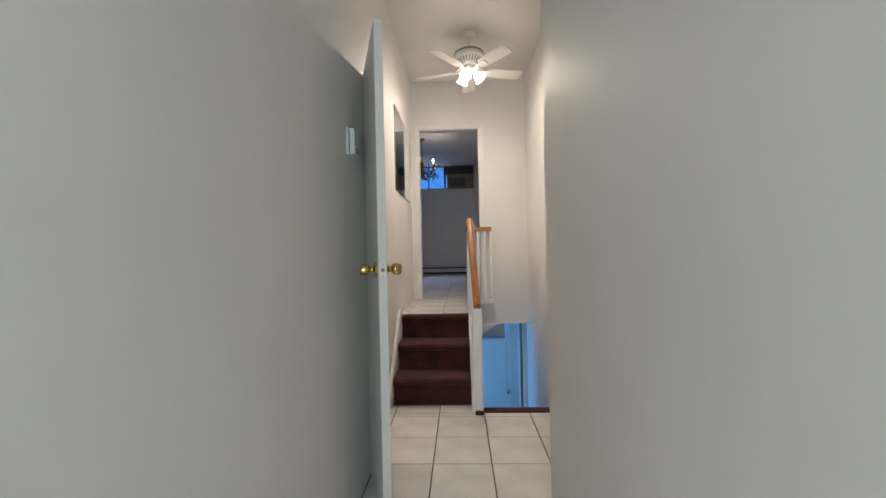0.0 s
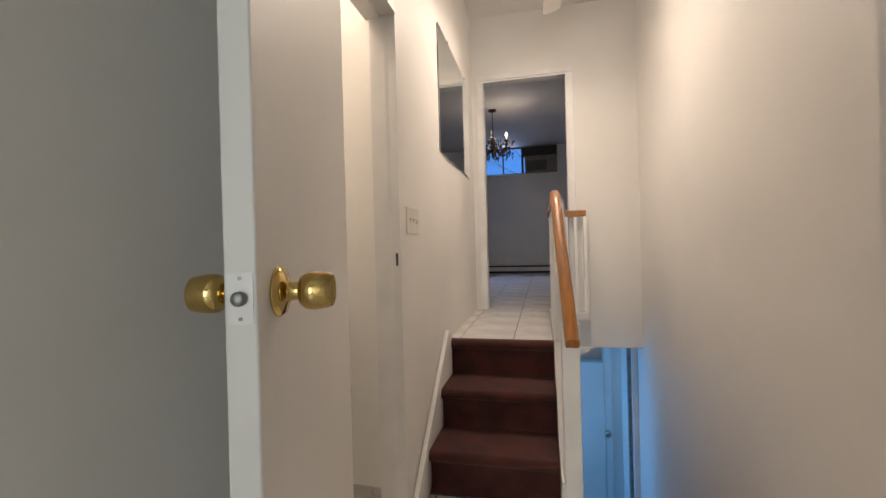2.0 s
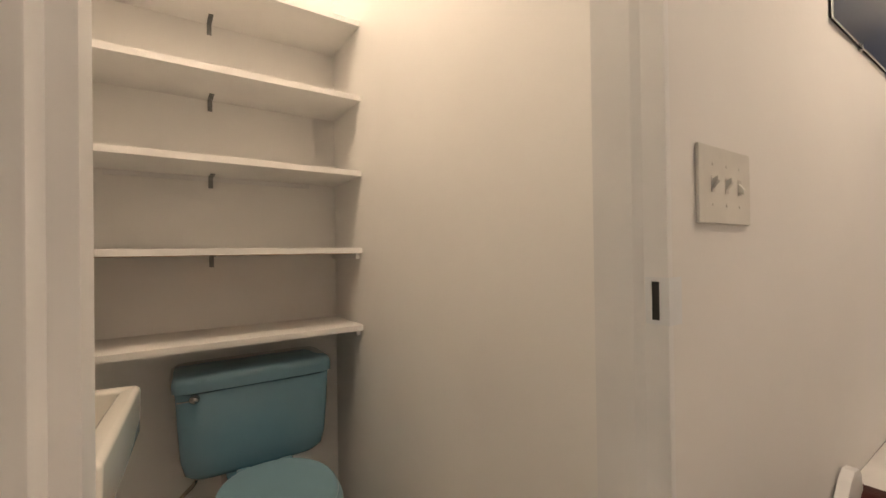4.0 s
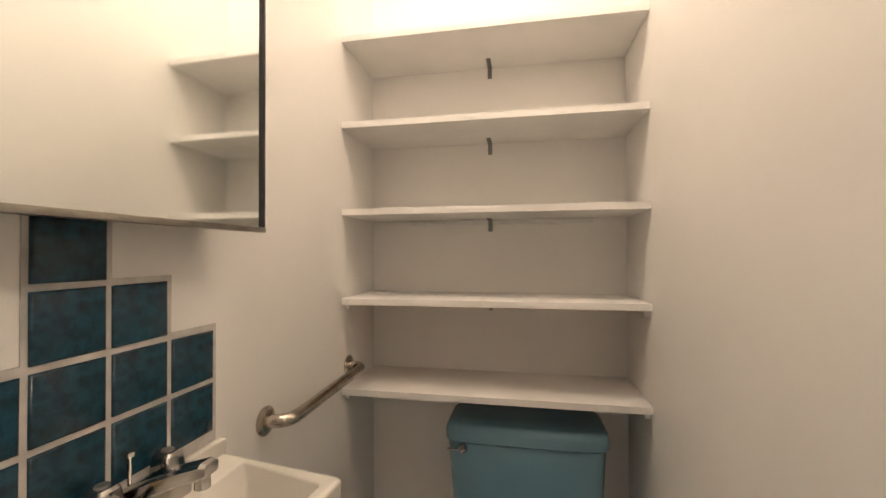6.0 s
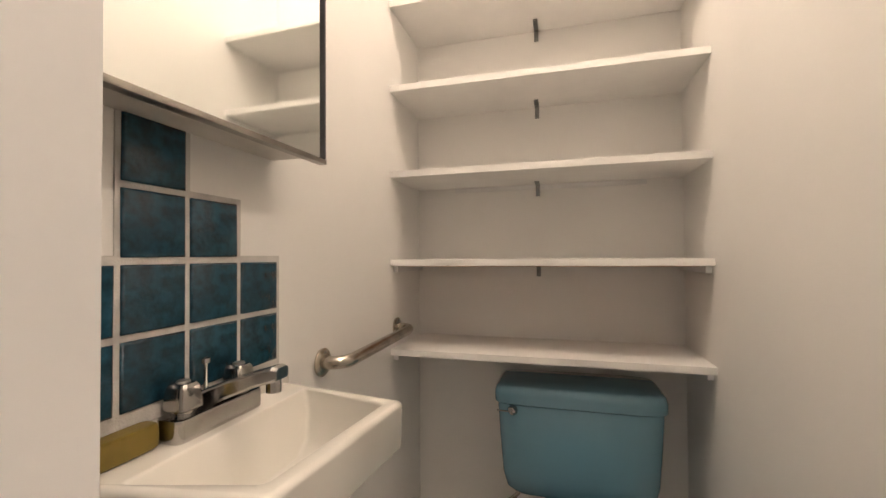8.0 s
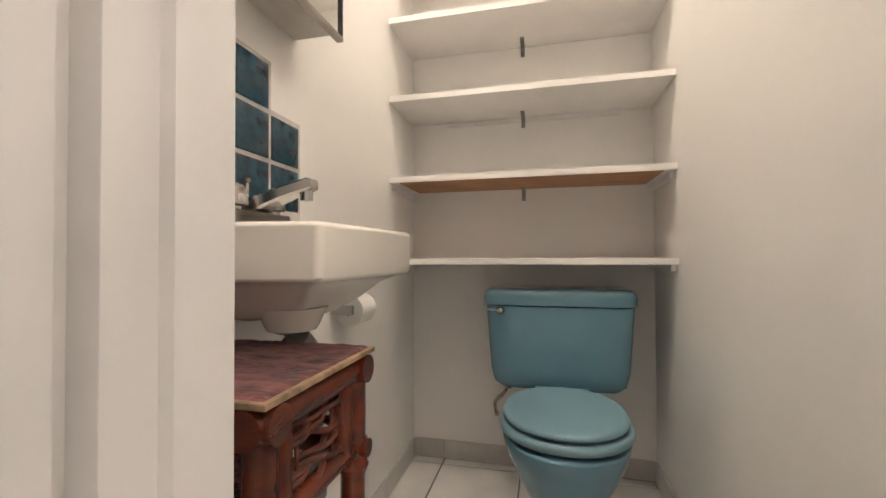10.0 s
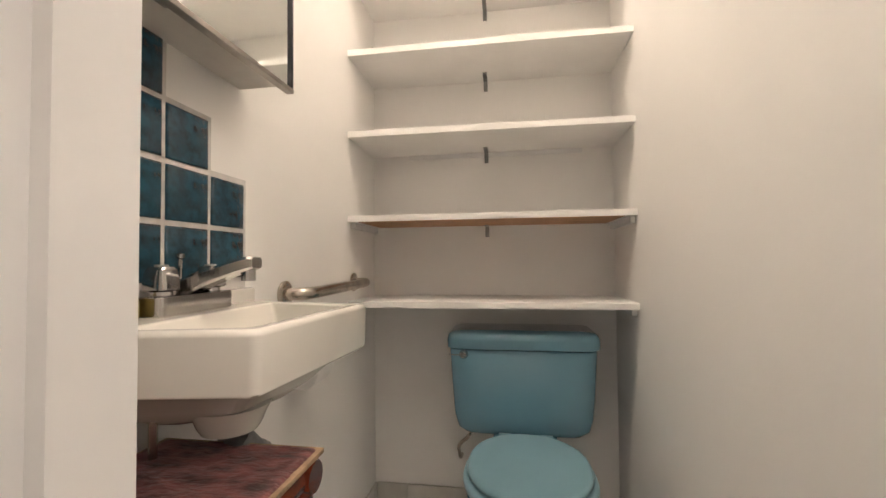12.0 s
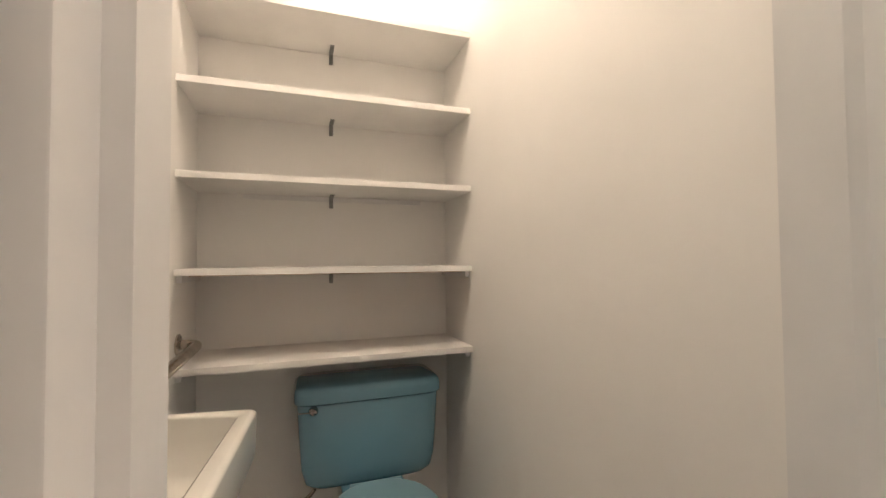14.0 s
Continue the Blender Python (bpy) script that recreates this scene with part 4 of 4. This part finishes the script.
def sink():
    s = thing("wall_sink", (-0.95, YW, 0.86), "small cream porcelain wall-hung washbasin", "sink")
    bm = bmesh.new()

    def plan(d, z, back=0.0):
        """Outline of the basin, wider at the wall, drawn in by d."""
        c = [(-1.150 + d, YW + 0.002 + back), (-0.728 - d, YW + 0.002 + back), (-0.773 - d, 2.848 - d), (-1.105 + d, 2.874 - d)]
        pts = []
        for i in range(4):
            a, b, q = Vector(c[i - 1]), Vector(c[i]), Vector(c[(i + 1) % 4])
            r = 0.012 if i > 1 else 0.010
            p0, p1 = b + (a - b).normalized() * r, b + (q - b).normalized() * r
            for j in range(7):
                t = j / 6
                v = (1 - t) ** 2 * p0 + 2 * t * (1 - t) * b + t * t * p1
                pts.append(Vector((v.x, v.y, z)))
        return pts
    loft(bm, [plan(0.135, 0.778, 0.07), plan(0.112, 0.786, 0.05), plan(0.080, 0.808, 0.02), plan(0.048, 0.838, 0.0), plan(0.022, 0.849), plan(0.008, 0.852), plan(0.002, 0.858), plan(0.0, 0.930), plan(0.002, 0.935), plan(0.006, 0.938), plan(0.010, 0.939),
              plan(0.026, 0.938, 0.072), plan(0.031, 0.934, 0.076), plan(0.038, 0.90, 0.088), plan(0.060, 0.855, 0.10), plan(0.10, 0.838, 0.11)])
    part("basin", bm, PORCELAIN, s, angle=50)
    bm = bmesh.new()
    lathe(bm, [(0.001, 0.800), (0.062, 0.800), (0.054, 0.785), (0.048, 0.770), (0.042, 0.760), (0.001, 0.758)], Matrix.Translation((-0.908, 2.715, 0)), 28)
    part("outlet_neck", bm, PORCELAIN, s)
    bm = bmesh.new()
    box(bm, -1.150, -0.728, YW + 0.001, YW + 0.020, 0.934, 0.968, bevel=0.006)
    part("back_ledge", bm, PORCELAIN, s)
    bm = bmesh.new()
    lathe(bm, [(0.001, 0), (0.02, 0), (0.022, 0.003), (0.001, 0.004)], Matrix.Translation((-0.940, 2.745, 0.839)), 16)
    part("drain", bm, CHROME, s)
    bm = bmesh.new()
    tube(bm, [(-0.912, 2.712, 0.7575), (-0.914, 2.712, 0.738), (-0.950, 2.73, 0.70)], 0.03, 16, taper=[0.030, 0.032, 0.024])
    tube(bm, [(-0.950, 2.73, 0.72), (-0.950, 2.73, 0.30)], 0.019, 14)
    tube(bm, bend([(-0.950, 2.73, 0.31), (-0.950, 2.73, 0.24), (-0.950, 2.65, 0.24), (-0.950, 2.65, 0.34), (-0.950, YW + 0.002, 0.34)], 0.035), 0.019, 14)
    for z in (0.70, 0.46, 0.31):
        tube(bm, [(-0.950, 2.73, z - 0.014), (-0.950, 2.73, z + 0.014)], 0.026, 12)
    part("trap", bm, DULL, s, "dull grey drain pipe and trap")
    for x in (-0.84, -1.04):
        bm = bmesh.new()
        tube(bm, bend([(x, 2.64, 0.80), (x, 2.64, 0.56), (x, YW + 0.002, 0.50)], 0.05), 0.006, 8)
        part("supply_pipe", bm, STEEL, s)
    # faucet
    f = thing("faucet", (-0.933, 2.617, 0.939), "chrome two-handle basin faucet with a blocky spout", "faucet")
    bm = bmesh.new()
    prism(bm, [(-0.855, 2.594), (-1.011, 2.594), (-1.018, 2.602), (-1.018, 2.634), (-1.011, 2.642), (-0.855, 2.642), (-0.848, 2.634), (-0.848, 2.602)], "z", 0.938, 0.972, bevel=0.004)
    part("base", bm, CHROME, f)
    for x in (-0.878, -0.988):
        bm = bmesh.new()
        m = Matrix.Translation((x, 2.616, 0.972))
        lathe(bm, [(0.001, 0), (0.016, 0), (0.016, 0.006), (0.012, 0.009), (0.001, 0.009)], m, 20)
        loft(bm, [oval(x, 2.616, w, w, 0.972 + z, 24, 4.5) for z, w in ((0.007, 0.019), (0.009, 0.0215), (0.030, 0.0195), (0.040, 0.0175), (0.0445, 0.014), (0.0455, 0.010))])
        part("handle", bm, CHROME, f, angle=25)
        bm = bmesh.new()
        lathe(bm, [(0.001, 0.0455), (0.010, 0.0455), (0.009, 0.048), (0.001, 0.0485)], m, 14)
        part("cap", bm, DULL, f)
    bm = bmesh.new()
    def cross(x, y, z, w, h):
        return [Vector((x + a * w, y, z + b * h)) for a, b in ((-1, -0.7), (-0.8, -1), (0.8, -1), (1, -0.7), (1, 0.6), (0.7, 1), (-0.7, 1), (-1, 0.6))]
    loft(bm, [cross(-0.933, 2.600, 0.974, 0.026, 0.014), cross(-0.933, 2.625, 0.984, 0.026, 0.016), cross(-0.935, 2.660, 0.999, 0.022, 0.014), cross(-0.939, 2.700, 1.013, 0.018, 0.012), cross(-0.942, 2.728, 1.021, 0.017, 0.012), cross(-0.943, 2.737, 1.022, 0.014, 0.009)])
    tube(bm, [(-0.942, 2.722, 1.014), (-0.942, 2.722, 0.992)], 0.0115, 14)
    part("spout", bm, CHROME, f, angle=25)
    bm = bmesh.new()
    tube(bm, [(-0.934, 2.600, 0.985), (-0.934, 2.600, 1.030)], 0.0032, 8)
    lathe(bm, [(0.001, 0), (0.007, 0.003), (0.007, 0.010), (0.001, 0.013)], Matrix.Translation((-0.934, 2.600, 1.028)), 10)
    part("pop_up_knob", bm, CHROME, f)
    bm = bmesh.new()
    loft(bm, [oval(-0.800, 2.601, rx * 0.9, ry * 0.8, z, 24, 4.5) for z, rx, ry in ((0.9395, 0.046, 0.018), (0.942, 0.050, 0.021), (0.966, 0.050, 0.021), (0.972, 0.047, 0.018), (0.9735, 0.040, 0.013))])
    tagged(part("soap_bar", bm, SOAP), "olive-yellow bar of soap on the basin rim", "soap")


sink()


def medicine_cabinet():
    c = thing("medicine_cabinet", (-0.915, YW, 1.40), "wall-mounted medicine cabinet with a mirrored door", "cabinet")
    bm = bmesh.new()
    box(bm, -1.118, -0.692, YW + 0.001, 2.676, 1.398, 2.05, bevel=0.003)
    part("body", bm, CABINET, c)
    bm = bmesh.new()
    box(bm, -1.119, -0.697, 2.684, 2.693, 1.394, 2.052)
    ajar = Matrix.Translation((-0.905, 2.69, 0)) @ Matrix.Rotation(radians(-1.15), 4, "Z") @ Matrix.Translation((0.905, -2.69, 0))
    bm.transform(ajar)
    door = part("mirror_door", bm, MIRROR, c, "mirrored cabinet door")
    for d in ((-1.127, -0.684, 2.682, 2.699, 1.384, 1.394), (-1.127, -0.684, 2.682, 2.699, 2.052, 2.062), (-1.125, -1.119, 2.682, 2.699, 1.394, 2.052), (-0.697, -0.684, 2.682, 2.699, 1.394, 2.052)):
        bm = bmesh.new()
        box(bm, *d, bevel=0.002)
        bm.transform(ajar)
        part("trim_strip", bm, WIN_FRAME if d[1] < -1.1 else FRAME_METAL, door)
    bm = bmesh.new()
    box(bm, -0.82, -0.78, 2.670, 2.686, 1.389, 1.398)
    part("finger_pull", bm, FRAME_METAL, door)


medicine_cabinet()


def wall_tiles():
    w = boxes("tile_backsplash", PALE_GROUT, "stepped backsplash of mottled dark blue square tiles", "backsplash",
              (-1.137, -0.600, YW + 0.0004, YW + 0.0035, 0.960, 1.203), (-1.028, -0.802, YW + 0.0004, YW + 0.0033, 1.19, 1.306), (-0.919, -0.802, YW + 0.0004, YW + 0.0031, 1.29, 1.412), kind="")
    cache = {}
    for x0, tops in ((-0.586, 2), (-0.695, 2), (-0.804, 4), (-0.913, 3), (-1.022, 2)):
        for k in range(tops):
            z = 0.990 + 0.1045 * k
            wd, ht = 0.0985, 0.0945
            key = 0
            if key not in cache:
                me = bpy.data.meshes.new("tile")
                e, dpt = 0.004, 0.0075
                v = [(0, 0, 0), (-wd, 0, 0), (-wd, 0, ht), (0, 0, ht), (0, dpt - e * 0.6, 0), (-wd, dpt - e * 0.6, 0), (-wd, dpt - e * 0.6, ht), (0, dpt - e * 0.6, ht),
                     (-e, dpt, e), (-wd + e, dpt, e), (-wd + e, dpt, ht - e), (-e, dpt, ht - e)]
                f = [(0, 1, 5, 4), (1, 2, 6, 5), (2, 3, 7, 6), (3, 0, 4, 7), (4, 5, 9, 8), (5, 6, 10, 9), (6, 7, 11, 10), (7, 4, 8, 11), (8, 9, 10, 11)]
                me.from_pydata(v, [], f)
                me.materials.append(BLUE_TILE)
                me.polygons.foreach_set("use_smooth", [True] * len(me.polygons))
                cache[key] = me
            ob = new("tile", cache[key])
            ob.matrix_basis = Matrix.Translation((x0 - 0.0055, YW + 0.001, z + 0.0015)) @ Matrix.Rotation(radians(random.uniform(-0.6, 0.6)), 4, "Y")
            ob.parent = w


wall_tiles()


def grab_bar():
    g = thing("grab_bar", (-1.55, YW, 0.96), "polished steel grab bar on the wall", "grab bar")
    a, b = Vector((-1.303, YW, 0.940)), Vector((-1.790, YW, 0.947))
    o = Vector((0, 0.062, 0))
    bm = bmesh.new()
    tube(bm, bend([a + Vector((0, 0.004, 0)), a + o, b + o, b + Vector((0, 0.004, 0))], 0.05, 8), 0.016, 16)
    part("bar", bm, STEEL, g)
    for p in (a, b):
        bm = bmesh.new()
        lathe(bm, [(0.001, 0.001), (0.034, 0.001), (0.035, 0.006), (0.030, 0.010), (0.018, 0.012), (0.001, 0.012)], Matrix.Translation(p) @ Matrix.Rotation(radians(-90), 4, "X"), 24)
        fl = part("flange", bm, STEEL, g)
        for q in range(3):
            bm = bmesh.new()
            an = radians(90 + 120 * q)
            lathe(bm, [(0.0005, 0.009), (0.0035, 0.009), (0.003, 0.0125), (0.0005, 0.013)], Matrix.Translation(p + Vector((0.025 * math.cos(an), 0, 0.025 * math.sin(an)))) @ Matrix.Rotation(radians(-90), 4, "X"), 8)
            part("screw", bm, DULL, fl)


grab_bar()


def paper_roll():
    r = thing("toilet_paper_holder", (-1.36, YW, 0.76), "white toilet paper roll in a wall holder", "toilet paper")
    bm = bmesh.new()
    tube(bm, [(-1.305, 2.628, 0.738), (-1.395, 2.628, 0.738)], 0.043, 28)
    roll = part("roll", bm, PAPER, r)
    # Solid black disc paints the shade in the roll's hollow core.
    bm = bmesh.new()
    tube(bm, [(-1.302, 2.628, 0.738), (-1.310, 2.628, 0.738)], 0.012, 16)
    part("core", bm, BLACK, roll, "black disc for the shade in the hollow core")
    for x in (-1.295, -1.405):
        bm = bmesh.new()
        box(bm, x - 0.006, x + 0.006, YW + 0.001, 2.646, 0.729, 0.755, bevel=0.003)
        part("arm", bm, CHROME, r)


paper_roll()


def cane_stand():
    s = thing("cane_stand", (-0.775, 2.715, 0), "red lacquered cane stand with a plush-covered top", "side table")
    x0, x1, y0, y1, zt = -0.918, -0.628, 2.592, 2.868, 0.737
    bm = bmesh.new()
    box(bm, x0, x1, y0, y1, zt - 0.010, zt - 0.002, bevel=0.002)
    top = part("top", bm, BRAID, s, "top bound with a tan braid")
    bm = bmesh.new()
    n = 40
    vs = [[None] * (n + 1) for _ in range(n + 1)]
    for i in range(n + 1):
        for j in range(n + 1):
            x, y = x0 + 0.006 + (x1 - x0 - 0.012) * i / n, y0 + 0.006 + (y1 - y0 - 0.012) * j / n
            edge = min(i, j, n - i, n - j)
            h = 0.0025 * noise.noise((x * 40, y * 40, 0)) + 0.0018 * noise.noise((x * 120, y * 120, 3))
            vs[i][j] = bm.verts.new((x, y, zt + (-0.003 if edge == 0 else 0.001 + h)))
    for i in range(n):
        for j in range(n):
            bm.faces.new((vs[i][j], vs[i + 1][j], vs[i + 1][j + 1], vs[i][j + 1]))
    part("plush_cover", bm, PLUSH, top, "crushed burgundy plush")
    for x in (x0 + 0.028, x1 - 0.028):
        for y in (y0 + 0.028, y1 - 0.028):
            bm = bmesh.new()
            tube(bm, [(x, y, 0), (x, y, 0.10), (x, y, 0.11), (x, y, 0.12), (x, y, 0.53), (x, y, 0.545), (x, y, 0.56), (x, y, zt - 0.015)], 0.021, 14, taper=[0.020, 0.020, 0.0235, 0.020, 0.020, 0.026, 0.021, 0.021])
            part("leg", bm, RATTAN, s)
            bm = bmesh.new()
            ix = x + math.copysign(0.036, -0.773 - x)
            tube(bm, [(ix, y, 0.562), (ix, y, 0.63), (ix, y, zt - 0.045)], 0.0155, 12)
            part("inner_post", bm, RATTAN, s)
    for z, r in ((zt - 0.033, 0.023), (0.575, 0.015), (0.16, 0.013)):
        for p, q in (((x0, y0 + 0.028), (x1, y0 + 0.028)), ((x0, y1 - 0.028), (x1, y1 - 0.028)), ((x0 + 0.028, y0), (x0 + 0.028, y1)), ((x1 - 0.028, y0), (x1 - 0.028, y1))):
            bm = bmesh.new()
            tube(bm, [(*p, z), ((p[0] + q[0]) / 2, (p[1] + q[1]) / 2, z), (*q, z)], r, 12)
            part("rail", bm, RATTAN, s)
    # woven sides between the rails
    for side in range(4):
        for k in range(11):
            z = 0.588 + 0.011 * k
            bm = bmesh.new()
            pts = []
            for i in range(15):
                t = i / 14
                w = 0.006 * math.sin(t * math.pi * 5 + (k % 2) * math.pi)
                h = z + 0.022 * noise.noise((t * 2.6, k * 3.1, side * 7.7)) + 0.02 * (t - 0.5) * (k % 3 - 1)
                h = min(max(h, 0.585), 0.702)
                if side < 2:
                    y = (y0 + 0.028) if side == 0 else (y1 - 0.028)
                    pts.append((x0 + 0.04 + (x1 - x0 - 0.08) * t, y + w, h))
                else:
                    x = (x0 + 0.028) if side == 2 else (x1 - 0.028)
                    pts.append((x + w, y0 + 0.04 + (y1 - y0 - 0.08) * t, h))
            tube(bm, pts, 0.0046, 6)
            part("woven_cane", bm, CANE, s)
        for k in (2, 5):
            bm = bmesh.new()
            t = k / 7
            if side < 2:
                y = (y0 + 0.028) if side == 0 else (y1 - 0.028)
                a = (x0 + 0.04 + (x1 - x0 - 0.08) * t, y, 0.577)
            else:
                x = (x0 + 0.028) if side == 2 else (x1 - 0.028)
                a = (x, y0 + 0.04 + (y1 - y0 - 0.08) * t, 0.577)
            tube(bm, [a, (a[0], a[1], zt - 0.03)], 0.0035, 6)
            part("woven_cane", bm, CANE, s)
    for y in (y1 - 0.006,):
        for x in (x0 + 0.028, x1 - 0.028):
            bm = bmesh.new()
            tube(bm, [(x, y1 - 0.028, 0.562), (x, y1 - 0.028, 0.590)], 0.0225, 12)
            part("cane_binding", bm, CANE, s)


cane_stand()


def ceiling_bulb():
    at = CLOSET_LAMP
    d = thing("ceiling_light", at, "lit frosted glass dome lamp on the closet ceiling", "ceiling light")
    m = Matrix.Translation(at)
    bm = bmesh.new()
    lathe(bm, [(0.001, 0), (0.105, 0), (0.105, -0.010), (0.098, -0.014), (0.001, -0.015)], m, 32)
    part("canopy", bm, FAN_PAINT, d)
    bm = bmesh.new()
    lathe(bm, [(0.001, -0.014), (0.094, -0.014), (0.092, -0.028), (0.078, -0.044), (0.050, -0.055), (0.001, -0.060)], m, 32)
    part("dome", bm, LIT_DOME, d, "lit frosted glass dome")


ceiling_bulb()


# ---------------------------------------------------------------- tiles of the floors and skirtings
floor_tiles(hall_floor, -0.45, 0.88, -1.2, 3.55, 0.0, -0.081, 3.488, 0.320)
floor_tiles(hall_floor, -0.45, 0.165, 3.553, 3.70, 0.0, -0.081, 3.488, 0.320)
floor_tiles(landing_floor, XW, 0.152, 4.298, YN, UP, -0.076, 4.60, 0.320, joint=0.0045, cross=0.0016)
floor_tiles(landing_floor, -1.6, 1.2, YN + 0.005, YR - 0.03, UP, -0.076, 4.60, 0.320, joint=0.0045, cross=0.0005)
floor_tiles(closet_floor, XB, XI, YW, YE, 0.0, -2.0, 2.720, 0.330)


def skirting_tiles():
    b = boxes("baseboard", PALE_GROUT, "closet skirting of cut pale tiles", "baseboard", (XB + 0.0005, XB + 0.003, YW, YE, 0, 0.078), (XB + 0.003, XI, YW + 0.0005, YW + 0.003, 0, 0.078), (XB + 0.003, XI, YE - 0.003, YE - 0.0005, 0, 0.078))
    def piece(*d):
        bm = bmesh.new()
        box(bm, *d, bevel=0.0015)
        part("tile", bm, BASE_TILE, b)
    for y0, y1 in ((YW + 0.012, 2.720), (2.724, 3.048), (3.052, 3.378), (3.382, YE - 0.012)):
        piece(XB + 0.001, XB + 0.010, y0, y1, 0.003, 0.082)
    for k in range(5):
        a0, a1 = max(XB + 0.011, -2.0 + 0.333 * (k - 1) + 0.002), min(XI - 0.001, -2.0 + 0.333 * k - 0.002)
        if a1 > a0:
            piece(a0, a1, YW + 0.001, YW + 0.010, 0.003, 0.082)
            piece(a0, a1, YE - 0.010, YE - 0.001, 0.003, 0.082)


skirting_tiles()
